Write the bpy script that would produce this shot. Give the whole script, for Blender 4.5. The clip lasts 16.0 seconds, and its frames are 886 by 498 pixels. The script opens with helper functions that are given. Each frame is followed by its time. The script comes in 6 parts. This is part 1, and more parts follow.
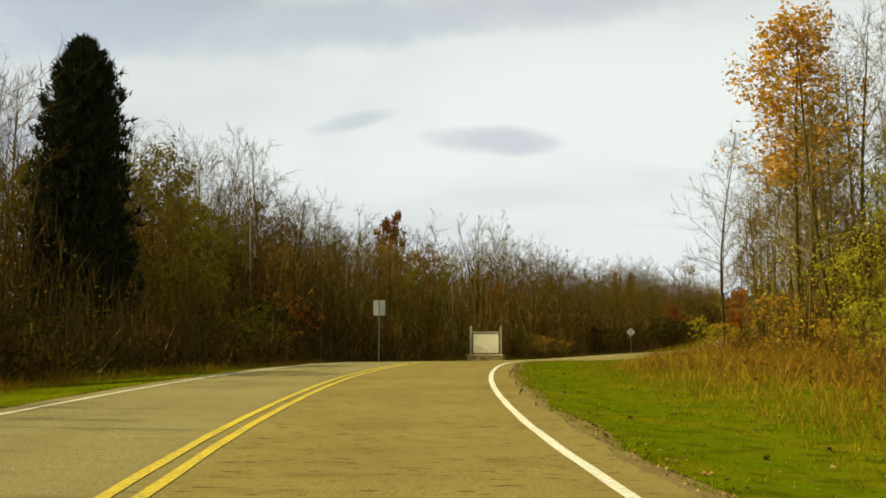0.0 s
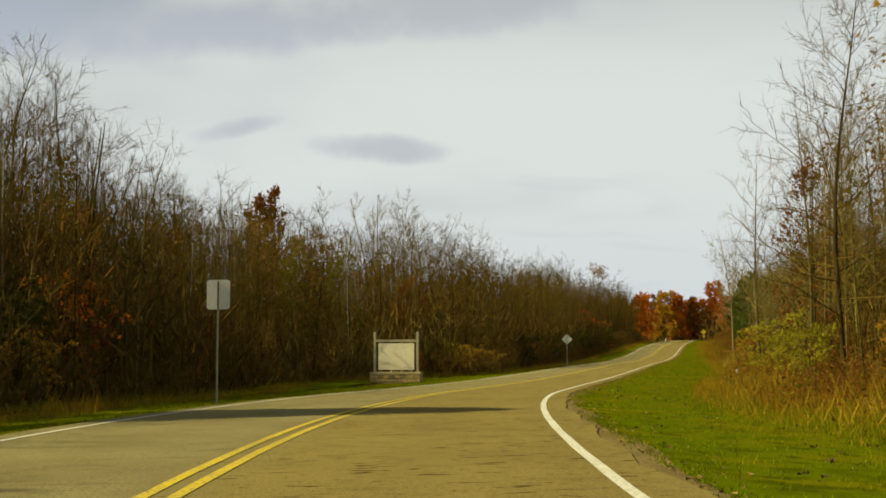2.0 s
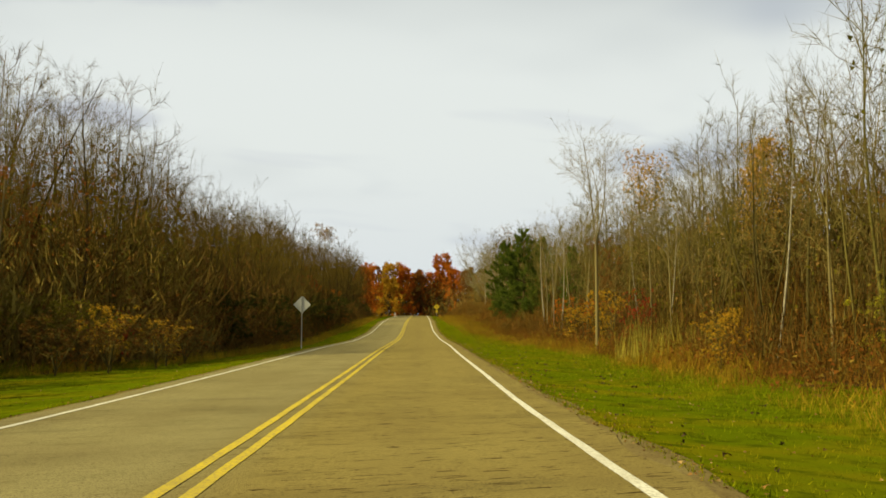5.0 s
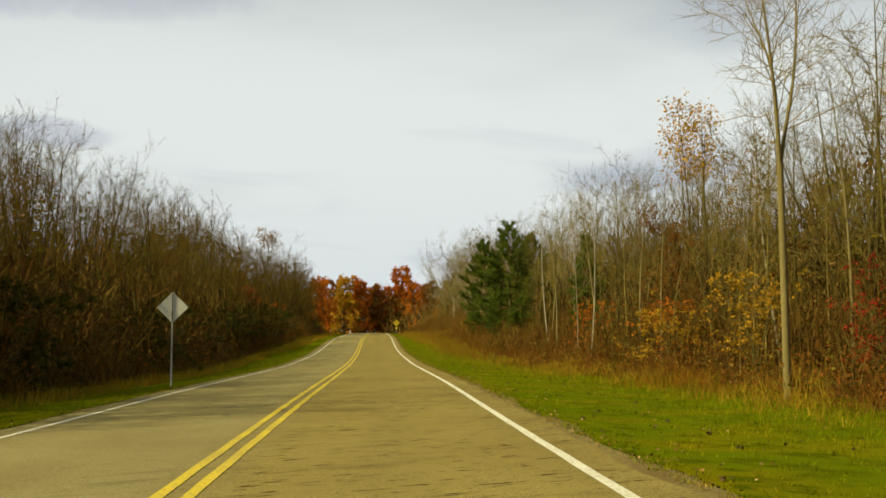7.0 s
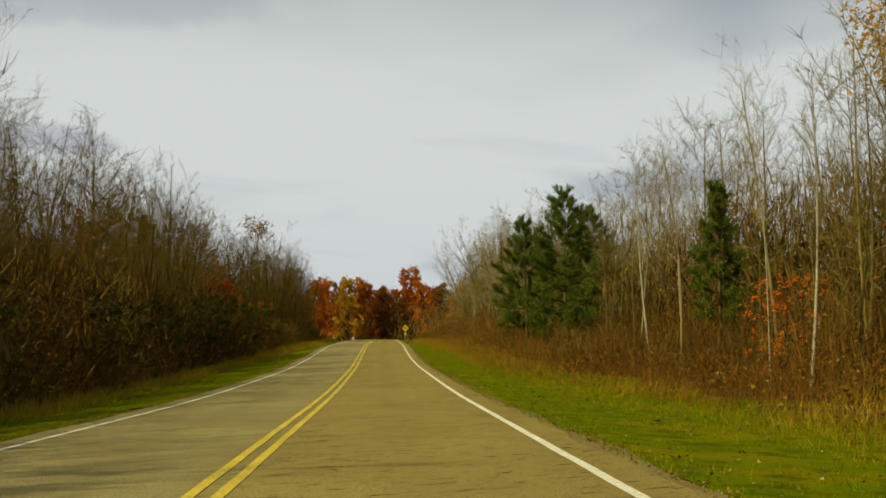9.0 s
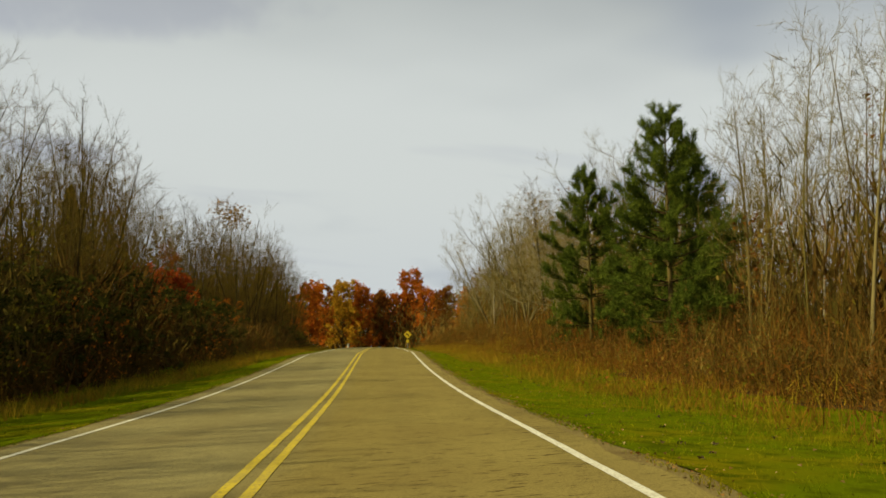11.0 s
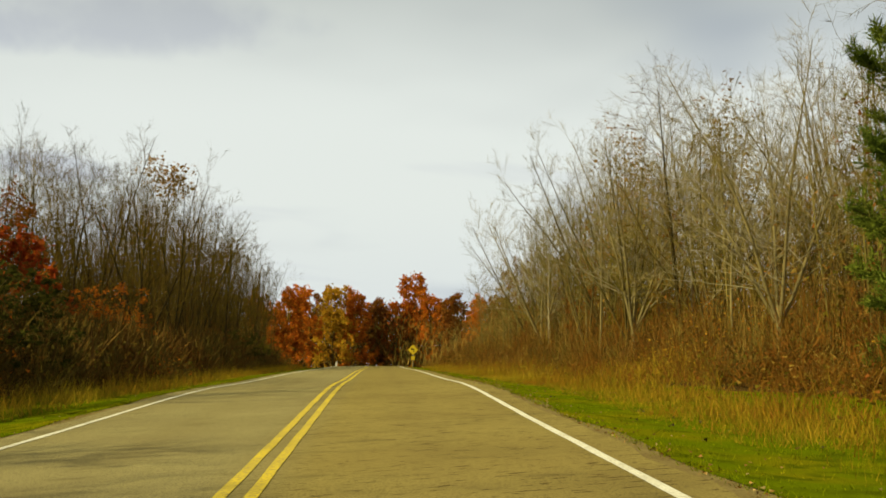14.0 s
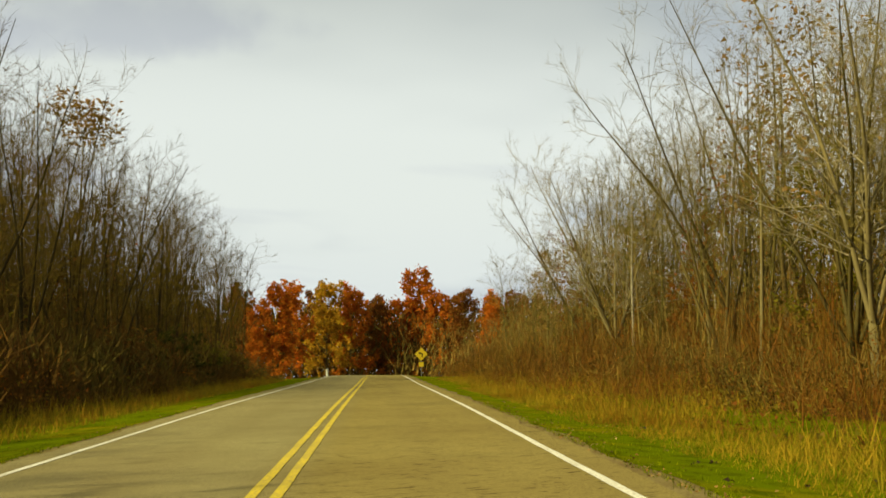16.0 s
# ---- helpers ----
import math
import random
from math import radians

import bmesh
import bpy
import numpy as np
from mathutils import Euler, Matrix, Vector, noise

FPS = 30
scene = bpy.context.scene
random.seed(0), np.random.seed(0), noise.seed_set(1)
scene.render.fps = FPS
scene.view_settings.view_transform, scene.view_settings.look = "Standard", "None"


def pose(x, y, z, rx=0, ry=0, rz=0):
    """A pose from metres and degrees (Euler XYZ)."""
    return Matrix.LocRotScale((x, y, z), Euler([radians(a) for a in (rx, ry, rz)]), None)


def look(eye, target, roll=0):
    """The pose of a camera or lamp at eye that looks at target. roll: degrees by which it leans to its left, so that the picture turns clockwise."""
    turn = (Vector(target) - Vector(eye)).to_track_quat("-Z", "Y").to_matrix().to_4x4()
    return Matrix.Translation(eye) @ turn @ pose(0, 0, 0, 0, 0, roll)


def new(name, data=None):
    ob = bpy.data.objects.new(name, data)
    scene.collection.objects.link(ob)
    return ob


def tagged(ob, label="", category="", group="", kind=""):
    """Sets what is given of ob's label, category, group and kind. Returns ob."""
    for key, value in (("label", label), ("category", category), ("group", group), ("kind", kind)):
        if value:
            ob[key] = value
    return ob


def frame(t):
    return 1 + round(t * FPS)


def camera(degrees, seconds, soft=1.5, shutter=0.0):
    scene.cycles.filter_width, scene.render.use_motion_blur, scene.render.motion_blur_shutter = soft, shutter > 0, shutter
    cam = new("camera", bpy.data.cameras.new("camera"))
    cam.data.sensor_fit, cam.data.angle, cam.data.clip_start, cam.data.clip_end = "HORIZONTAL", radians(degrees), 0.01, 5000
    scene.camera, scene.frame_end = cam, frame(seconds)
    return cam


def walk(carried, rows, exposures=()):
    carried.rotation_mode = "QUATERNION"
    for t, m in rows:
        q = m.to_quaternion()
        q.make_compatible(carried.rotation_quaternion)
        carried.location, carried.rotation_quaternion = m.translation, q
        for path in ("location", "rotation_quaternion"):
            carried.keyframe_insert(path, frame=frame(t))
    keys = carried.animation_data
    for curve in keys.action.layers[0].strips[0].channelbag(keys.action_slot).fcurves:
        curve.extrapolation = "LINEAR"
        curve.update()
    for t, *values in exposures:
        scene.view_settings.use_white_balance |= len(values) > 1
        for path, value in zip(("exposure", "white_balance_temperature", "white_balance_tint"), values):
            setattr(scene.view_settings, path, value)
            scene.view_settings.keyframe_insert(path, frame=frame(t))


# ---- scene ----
cam = camera(45.0, 16.0, soft=1.7)
ROWS = [
    (0, -0.057, -0, 1.281, 0.225, 4.625, 0.163),
    (0.5, -0.42, 7.096, 1.267, -0.734, 5.009, 0.094),
    (1, -0.614, 14.208, 1.28, -1.847, 5.399, -0.099),
    (1.5, -0.691, 21.343, 1.307, -3.519, 5.285, -0.367),
    (2, -0.555, 28.486, 1.374, -5.858, 5.064, -0.275),
    (2.5, -0.112, 35.636, 1.369, -8.393, 5.288, -0.474),
    (3, 0.657, 42.794, 1.329, -11.288, 3.93, 0.181),
    (3.5, 1.781, 49.901, 1.219, -14.205, 3.788, 0.426),
    (4, 3.324, 56.897, 1.119, -17.212, 3.499, 0.995),
    (4.2, 3.994, 59.714, 1.052, -18.33, 3.05, 0.64),
    (5, 7.306, 70.932, 0.844, -21.1, 3.82, 0.43),
    (5.5, 9.664, 77.972, 0.748, -22.3, 4.66, 0.2),
    (6.3, 13.656, 89.27, 0.659, -22.95, 5.44, -0.01),
    (6.5, 14.676, 92.092, 0.678, -23.177, 5.317, 0.076),
    (7, 17.228, 99.144, 0.654, -23.433, 4.797, -0.084),
    (7.5, 19.784, 106.217, 0.609, -23.292, 5.39, -0.331),
    (8, 22.377, 113.383, 0.611, -23.184, 5.67, -0.423),
    (8.5, 24.915, 120.555, 0.619, -23.205, 4.765, -0.319),
    (9, 27.48, 127.71, 0.569, -23.09, 5.214, 0.087),
    (9.2, 28.44, 130.599, 0.573, -23.09, 4.86, -0.21),
    (10, 32.517, 142.059, 0.516, -23.15, 5.15, -0.22),
    (10.5, 35.069, 149.222, 0.485, -23.15, 5.47, -0.23),
    (11.3, 39.153, 160.691, 0.477, -23.26, 5.76, -0.24),
    (11.5, 40.175, 163.558, 0.505, -23.24, 5.498, -0.173),
    (12, 42.707, 170.717, 0.56, -23.056, 5.714, -0.041),
    (12.5, 45.227, 177.851, 0.635, -23.023, 5.683, -0.07),
    (13, 47.762, 184.943, 0.739, -23.145, 5.986, -0.328),
    (13.5, 50.268, 192.075, 0.882, -23.323, 6.224, 0.058),
    (14, 52.808, 199.207, 1.058, -23.429, 6.63, -0.013),
    (14.5, 55.394, 206.362, 1.277, -23.513, 6.732, -0.111),
    (15, 57.998, 213.569, 1.597, -23.638, 6.723, -0.288),
    (15.5, 60.624, 220.785, 1.831, -23.672, 6.531, -0.341),
    (16, 63.246, 228.007, 2.036, -23.462, 6.723, -0.374),
]

walk(cam, [(t, pose(x, y, z, 90 + pitch, 0, yaw) @ pose(0, 0, 0, 0, 0, roll)) for t, x, y, z, yaw, pitch, roll in ROWS],
     exposures=((0.0, 0.43, 6550, 7), (0.9, 0.40, 6550, 7), (1.6, 0.22, 6550, 7), (2.2, 0.16, 6550, 8), (3.2, 0.22, 6550, 8), (4.2, 0.30, 6550, 8), (7.0, 0.27, 6500, 8),
                (8.4, 0.02, 6500, 8), (11.6, 0.0, 6500, 8), (13.2, 0.26, 6580, 7), (16.0, 0.32, 6620, 5)))

# ---------------------------------------------------------------- sky and sun
SUN_EL, SUN_AZ = 37.5, 180.0   # the sun stands over -x
world = bpy.data.worlds.new("sky")
scene.world = world
world.use_nodes = True
wn, wl = world.node_tree.nodes, world.node_tree.links
wn.clear()
w_out = wn.new("ShaderNodeOutputWorld")
w_bg = wn.new("ShaderNodeBackground")
w_bg.inputs["Strength"].default_value = 0.094
w_sky = wn.new("ShaderNodeTexSky")
w_sky.sky_type = "NISHITA"
w_sky.sun_disc = False
w_sky.sun_elevation, w_sky.sun_rotation = radians(SUN_EL), radians(-90)
w_co = wn.new("ShaderNodeTexCoord")
w_sep = wn.new("ShaderNodeSeparateXYZ")
wl.new(w_co.outputs["Generated"], w_sep.inputs[0])
w_up = wn.new("ShaderNodeMath"); w_up.operation = "MAXIMUM"; w_up.inputs[1].default_value = 0.0
wl.new(w_sep.outputs["Z"], w_up.inputs[0])
w_add = wn.new("ShaderNodeMath"); w_add.operation = "ADD"; w_add.inputs[1].default_value = 0.16
wl.new(w_up.outputs[0], w_add.inputs[0])
w_com = wn.new("ShaderNodeCombineXYZ")
for axis in ("X", "Y"):
    w_div = wn.new("ShaderNodeMath"); w_div.operation = "DIVIDE"
    wl.new(w_sep.outputs[axis], w_div.inputs[0])
    wl.new(w_add.outputs[0], w_div.inputs[1])
    wl.new(w_div.outputs[0], w_com.inputs[axis])


def cloud_noise(scale, detail, lo, hi, rough=0.5, offset=(0, 0, 0)):
    m = wn.new("ShaderNodeMapping"); m.inputs["Location"].default_value = offset
    wl.new(w_com.outputs[0], m.inputs["Vector"])
    n = wn.new("ShaderNodeTexNoise")
    n.inputs["Scale"].default_value, n.inputs["Detail"].default_value, n.inputs["Roughness"].default_value = scale, detail, rough
    wl.new(m.outputs[0], n.inputs["Vector"])
    r = wn.new("ShaderNodeMapRange"); r.interpolation_type = "SMOOTHSTEP"
    r.inputs["From Min"].default_value, r.inputs["From Max"].default_value = lo, hi
    wl.new(n.outputs["Fac"], r.inputs["Value"])
    return r.outputs[0]


def w_mix(fac, a, b):
    m = wn.new("ShaderNodeMix"); m.data_type = "RGBA"
    wl.new(fac, m.inputs["Factor"])
    for s, v in ((6, a), (7, b)):
        if isinstance(v, tuple):
            m.inputs[s].default_value = (*v, 1)
        else:
            wl.new(v, m.inputs[s])
    return m.outputs[2]


CLOUD_BRIGHT, CLOUD_GREY = (6.75, 7.08, 6.95), (4.2, 4.6, 5.15)
w_veil = w_mix(cloud_noise(0.55, 4, 0.45, 0.68, 0.5, (3.1, 1.7, 0)), CLOUD_BRIGHT, (5.5, 5.82, 5.85))
w_patch = w_mix(cloud_noise(0.8, 3, 0.54, 0.66, 0.45, (1.4, 5.2, 0)), w_veil, CLOUD_GREY)
w_stretch = wn.new("ShaderNodeMapping"); w_stretch.inputs["Rotation"].default_value = (0, 0, 0.25); w_stretch.inputs["Scale"].default_value = (0.8, 2.4, 1)
wl.new(w_com.outputs[0], w_stretch.inputs["Vector"])
w_wn = wn.new("ShaderNodeTexNoise"); w_wn.inputs["Scale"].default_value, w_wn.inputs["Detail"].default_value = 1.1, 3
wl.new(w_stretch.outputs[0], w_wn.inputs["Vector"])
w_wr = wn.new("ShaderNodeMapRange"); w_wr.interpolation_type = "SMOOTHSTEP"
w_wr.inputs["From Min"].default_value, w_wr.inputs["From Max"].default_value, w_wr.inputs["To Max"].default_value = 0.60, 0.72, 0.3
wl.new(w_wn.outputs["Fac"], w_wr.inputs["Value"])
w_patch = w_mix(w_wr.outputs[0], w_patch, (5.0, 5.25, 5.8))
# separate flat grey clouds low over the woods
for direction, wide, high, tone, tilt in (((-0.088, 0.977, 0.197), 0.046, 0.010, (4.6, 4.9, 5.45), 13), ((0.042, 0.982, 0.181), 0.072, 0.014, (4.7, 4.95, 5.45), -3),
                                    ((-0.118, 0.953, 0.279), 0.20, 0.026, (4.6, 4.9, 5.6), 6), ((-0.352, 0.892, 0.281), 0.17, 0.055, (4.3, 4.75, 5.6), 8), ((0.113, 0.945, 0.308), 0.16, 0.03, (5.0, 5.25, 5.8), 4)):
    mid = Vector(direction).normalized()
    east = mid.cross(Vector((0, 0, 1))).normalized()
    north = east.cross(mid)
    turn = Matrix.Rotation(radians(tilt), 3, -mid)
    east, north = turn @ east, turn @ north
    w_sum = None
    for axis, size in ((east, wide), (north, high)):
        dot = wn.new("ShaderNodeVectorMath"); dot.operation = "DOT_PRODUCT"; dot.inputs[1].default_value = axis / size
        wl.new(w_co.outputs["Generated"], dot.inputs[0])
        off = wn.new("ShaderNodeMath"); off.operation = "SUBTRACT"; off.inputs[1].default_value = axis.dot(mid) / size
        wl.new(dot.outputs["Value"], off.inputs[0])
        sq = wn.new("ShaderNodeMath"); sq.operation = "POWER"; sq.inputs[1].default_value = 2.0
        ab = wn.new("ShaderNodeMath"); ab.operation = "ABSOLUTE"
        wl.new(off.outputs[0], ab.inputs[0]); wl.new(ab.outputs[0], sq.inputs[0])
        if w_sum is None:
            w_sum = sq
        else:
            both = wn.new("ShaderNodeMath"); both.operation = "ADD"
            wl.new(w_sum.outputs[0], both.inputs[0]); wl.new(sq.outputs[0], both.inputs[1])
            w_sum = both
    ragged = wn.new("ShaderNodeTexNoise"); ragged.inputs["Scale"].default_value, ragged.inputs["Detail"].default_value = 22.0, 3
    wl.new(w_co.outputs["Generated"], ragged.inputs["Vector"])
    rag = wn.new("ShaderNodeMath"); rag.operation = "MULTIPLY_ADD"; rag.inputs[1].default_value, rag.inputs[2].default_value = 1.8, -0.9
    wl.new(ragged.outputs["Fac"], rag.inputs[0])
    edge = wn.new("ShaderNodeMath"); edge.operation = "ADD"
    wl.new(w_sum.outputs[0], edge.inputs[0]); wl.new(rag.outputs[0], edge.inputs[1])
    fade = wn.new("ShaderNodeMapRange"); fade.interpolation_type = "SMOOTHSTEP"
    fade.inputs["From Min"].default_value, fade.inputs["From Max"].default_value = 1.3, 0.0
    fade.inputs["To Max"].default_value = 0.85
    wl.new(edge.outputs[0], fade.inputs["Value"])
    w_patch = w_mix(fade.outputs[0], w_patch, tone)
# the veil of cloud thins to grey-blue overhead
w_hi = wn.new("ShaderNodeMapRange"); w_hi.interpolation_type = "SMOOTHSTEP"
w_hi.inputs["From Min"].default_value, w_hi.inputs["From Max"].default_value, w_hi.inputs["To Max"].default_value = 0.22, 0.50, 0.9
wl.new(w_sep.outputs["Z"], w_hi.inputs["Value"])
w_patch = w_mix(w_hi.outputs[0], w_patch, (1.80, 2.02, 2.05))
w_lo = wn.new("ShaderNodeMapRange"); w_lo.interpolation_type = "SMOOTHSTEP"
w_lo.inputs["From Min"].default_value, w_lo.inputs["From Max"].default_value, w_lo.inputs["To Max"].default_value = 0.17, 0.03, 0.6
wl.new(w_sep.outputs["Z"], w_lo.inputs["Value"])
w_patch = w_mix(w_lo.outputs[0], w_patch, (5.85, 6.25, 6.6))
w_open = w_mix(cloud_noise(0.4, 3, 0.60, 0.85, 0.5, (8.3, 2.2, 0)), w_patch, w_sky.outputs[0])
wl.new(w_open, w_bg.inputs["Color"])
wl.new(w_bg.outputs[0], w_out.inputs[0])

sun_data = bpy.data.lights.new("sun", "SUN")
sun_data.energy, sun_data.angle, sun_data.color = 5.0, radians(0.6), (1.0, 0.895, 0.48)
sun = new("sun", sun_data)
sun.matrix_world = look((-80, 0, 60), (-80 + math.cos(radians(SUN_EL)) * 50, 0.0, 60 - math.sin(radians(SUN_EL)) * 50))


# ---------------------------------------------------------------- materials
def material(name, colour, rough=0.85, second=None, scale=6.0, fine=60.0, third=None, island=0.0, objvar=0.0,
             bump=0.0, bump_scale=40.0, metal=0.0, spec=0.0, lo=0.35, hi=0.65, thin=0.0, stretch=(1, 1, 1)):
    """A node material with two scales of colour variation, island or object variation and fine relief."""
    m = bpy.data.materials.new(name)
    m.use_nodes = True
    n, l = m.node_tree.nodes, m.node_tree.links
    b = n["Principled BSDF"]
    b.inputs["Roughness"].default_value, b.inputs["Metallic"].default_value = rough, metal
    b.inputs["Specular IOR Level"].default_value = spec
    co = n.new("ShaderNodeTexCoord")
    mp = n.new("ShaderNodeMapping"); mp.inputs["Scale"].default_value = stretch
    l.new(co.outputs["Object"], mp.inputs[0])

    def noise_fac(s, d, a, c):
        t = n.new("ShaderNodeTexNoise")
        t.inputs["Scale"].default_value, t.inputs["Detail"].default_value = s, d
        l.new(mp.outputs[0], t.inputs["Vector"])
        r = n.new("ShaderNodeMapRange")
        r.inputs["From Min"].default_value, r.inputs["From Max"].default_value = a, c
        l.new(t.outputs["Fac"], r.inputs["Value"])
        return r.outputs[0]

    def mix(fac, a, c, kind="MIX"):
        x = n.new("ShaderNodeMix"); x.data_type, x.blend_type = "RGBA", kind
        if isinstance(fac, float):
            x.inputs["Factor"].default_value = fac
        else:
            l.new(fac, x.inputs["Factor"])
        for s, v in ((6, a), (7, c)):
            if isinstance(v, tuple):
                x.inputs[s].default_value = (*v, 1)
            else:
                l.new(v, x.inputs[s])
        return x.outputs[2]

    second = second or tuple(c * 0.7 for c in colour)
    col = mix(noise_fac(scale, 5, lo, hi), colour, second)
    if third:
        col = mix(noise_fac(fine, 3, 0.48, 0.66), col, third)
    else:
        col = mix(noise_fac(fine, 3, 0.4, 0.7), col, tuple(c * 0.75 for c in colour))
    for kind, amount in (("island", island), ("object", objvar)):
        if amount:
            if kind == "island":
                g = n.new("ShaderNodeNewGeometry"); rnd = g.outputs["Random Per Island"]
            else:
                g = n.new("ShaderNodeObjectInfo"); rnd = g.outputs["Random"]
            hsv = n.new("ShaderNodeHueSaturation")
            r = n.new("ShaderNodeMapRange")
            r.inputs["To Min"].default_value, r.inputs["To Max"].default_value = 1 - amount, 1 + amount
            l.new(rnd, r.inputs["Value"])
            h = n.new("ShaderNodeMapRange")
            h.inputs["To Min"].default_value, h.inputs["To Max"].default_value = 0.5 + 0.03 * amount, 0.5 - 0.03 * amount
            l.new(rnd, h.inputs["Value"])
            l.new(r.outputs[0], hsv.inputs["Value"])
            l.new(h.outputs[0], hsv.inputs["Hue"])
            l.new(col, hsv.inputs["Color"])
            col = hsv.outputs[0]
    l.new(col, b.inputs["Base Color"])
    if bump:
        t = n.new("ShaderNodeTexNoise"); t.inputs["Scale"].default_value, t.inputs["Detail"].default_value = bump_scale, 6
        l.new(mp.outputs[0], t.inputs["Vector"])
        bp = n.new("ShaderNodeBump"); bp.inputs["Strength"].default_value = bump; bp.inputs["Distance"].default_value = 0.02
        l.new(t.outputs["Fac"], bp.inputs["Height"])
        l.new(bp.outputs[0], b.inputs["Normal"])
    if thin:
        tr = n.new("ShaderNodeBsdfTranslucent")
        l.new(col, tr.inputs["Color"])
        ms = n.new("ShaderNodeMixShader"); ms.inputs[0].default_value = thin
        l.new(b.outputs[0], ms.inputs[1]); l.new(tr.outputs[0], ms.inputs[2])
        l.new(ms.outputs[0], n["Material Output"].inputs["Surface"])
    return m


M = {}
M["asphalt"] = material("asphalt", (0.300, 0.250, 0.092), 0.85, (0.245, 0.196, 0.072), 0.35, 55.0, (0.13, 0.10, 0.042), bump=0.5, bump_scale=60, lo=0.3, hi=0.7)
def add_streaks(m, scale, amount, rot, lo=0.58, hi=0.72, colour=(0.05, 0.038, 0.02), one_lane=False):
    """Fine dark cracks and tar streaks that run across the road."""
    n, l = m.node_tree.nodes, m.node_tree.links
    bsdf = n["Principled BSDF"]
    src = bsdf.inputs["Base Color"].links[0].from_socket
    co = n.new("ShaderNodeTexCoord")
    mp = n.new("ShaderNodeMapping"); mp.inputs["Rotation"].default_value = (0, 0, radians(rot)); mp.inputs["Scale"].default_value = scale
    l.new(co.outputs["Object"], mp.inputs[0])
    t = n.new("ShaderNodeTexNoise"); t.inputs["Scale"].default_value, t.inputs["Detail"].default_value = 1.0, 4
    l.new(mp.outputs[0], t.inputs["Vector"])
    r = n.new("ShaderNodeMapRange"); r.inputs["From Min"].default_value, r.inputs["From Max"].default_value = lo, hi
    r.inputs["To Max"].default_value = amount
    l.new(t.outputs["Fac"], r.inputs["Value"])
    fac = r.outputs[0]
    if one_lane:
        at = n.new("ShaderNodeAttribute"); at.attribute_name = "across"
        lane = n.new("ShaderNodeMapRange"); lane.interpolation_type = "SMOOTHSTEP"
        lane.inputs["From Min"].default_value, lane.inputs["From Max"].default_value, lane.inputs["To Min"].default_value = -0.3, 0.6, 0.25
        l.new(at.outputs["Fac"], lane.inputs["Value"])
        mu = n.new("ShaderNodeMath"); mu.operation = "MULTIPLY"
        l.new(fac, mu.inputs[0]); l.new(lane.outputs[0], mu.inputs[1])
        fac = mu.outputs[0]
    x = n.new("ShaderNodeMix"); x.data_type = "RGBA"
    l.new(fac, x.inputs["Factor"]); l.new(src, x.inputs[6]); x.inputs[7].default_value = (*colour, 1)
    l.new(x.outputs[2], bsdf.inputs["Base Color"])


def lane_wear(m):
    """The lane towards the hill is browner, the other greyer; wheel tracks are worn paler."""
    n, l = m.node_tree.nodes, m.node_tree.links
    bsdf = n["Principled BSDF"]
    src = bsdf.inputs["Base Color"].links[0].from_socket
    at = n.new("ShaderNodeAttribute"); at.attribute_name = "across"
    side = n.new("ShaderNodeMapRange"); side.interpolation_type = "SMOOTHSTEP"
    side.inputs["From Min"].default_value, side.inputs["From Max"].default_value = -0.5, 0.7
    l.new(at.outputs["Fac"], side.inputs["Value"])
    tint = n.new("ShaderNodeMix"); tint.data_type = "RGBA"
    l.new(side.outputs[0], tint.inputs["Factor"])
    tint.inputs[6].default_value, tint.inputs[7].default_value = (1.0, 1.03, 1.28, 1), (1.0, 0.95, 0.86, 1)
    mul = n.new("ShaderNodeMix"); mul.data_type, mul.blend_type = "RGBA", "MULTIPLY"; mul.inputs["Factor"].default_value = 1.0
    l.new(src, mul.inputs[6]); l.new(tint.outputs[2], mul.inputs[7])
    wave = n.new("ShaderNodeMath"); wave.operation = "MULTIPLY"; wave.inputs[1].default_value = 3.49
    l.new(at.outputs["Fac"], wave.inputs[0])
    sn = n.new("ShaderNodeMath"); sn.operation = "COSINE"
    l.new(wave.outputs[0], sn.inputs[0])
    r = n.new("ShaderNodeMapRange")
    r.inputs["From Min"].default_value, r.inputs["From Max"].default_value, r.inputs["To Max"].default_value = -0.2, 1.0, 0.14
    l.new(sn.outputs[0], r.inputs["Value"])
    x = n.new("ShaderNodeMix"); x.data_type = "RGBA"
    l.new(r.outputs[0], x.inputs["Factor"]); l.new(mul.outputs[2], x.inputs[6]); x.inputs[7].default_value = (0.16, 0.12, 0.05, 1)
    l.new(x.outputs[2], bsdf.inputs["Base Color"])


lane_wear(M["asphalt"])
add_streaks(M["asphalt"], (3.0, 17.0, 1.0), 1.0, 20.0, 0.615, 0.66, (0.055, 0.034, 0.014), True)
add_streaks(M["asphalt"], (0.8, 2.6, 1.0), 0.28, 20.0)
add_streaks(M["asphalt"], (0.22, 0.30, 1.0), 0.22, 20.0)
M["patch"] = material("darker_asphalt", (0.12, 0.10, 0.075), 0.8, (0.16, 0.135, 0.095), 1.5, 40.0)
M["white_line"] = material("white_road_paint", (0.72, 0.70, 0.62), 0.7, (0.62, 0.59, 0.5), 1.5, 30.0, (0.42, 0.38, 0.3))
M["yellow_line"] = material("yellow_road_paint", (0.62, 0.46, 0.045), 0.7, (0.46, 0.35, 0.06), 0.9, 26.0, (0.30, 0.24, 0.09))
M["gravel"] = material("gravel_shoulder", (0.25, 0.195, 0.078), 0.95, (0.18, 0.13, 0.05), 1.2, 30.0, (0.13, 0.09, 0.04), bump=0.8, bump_scale=30)
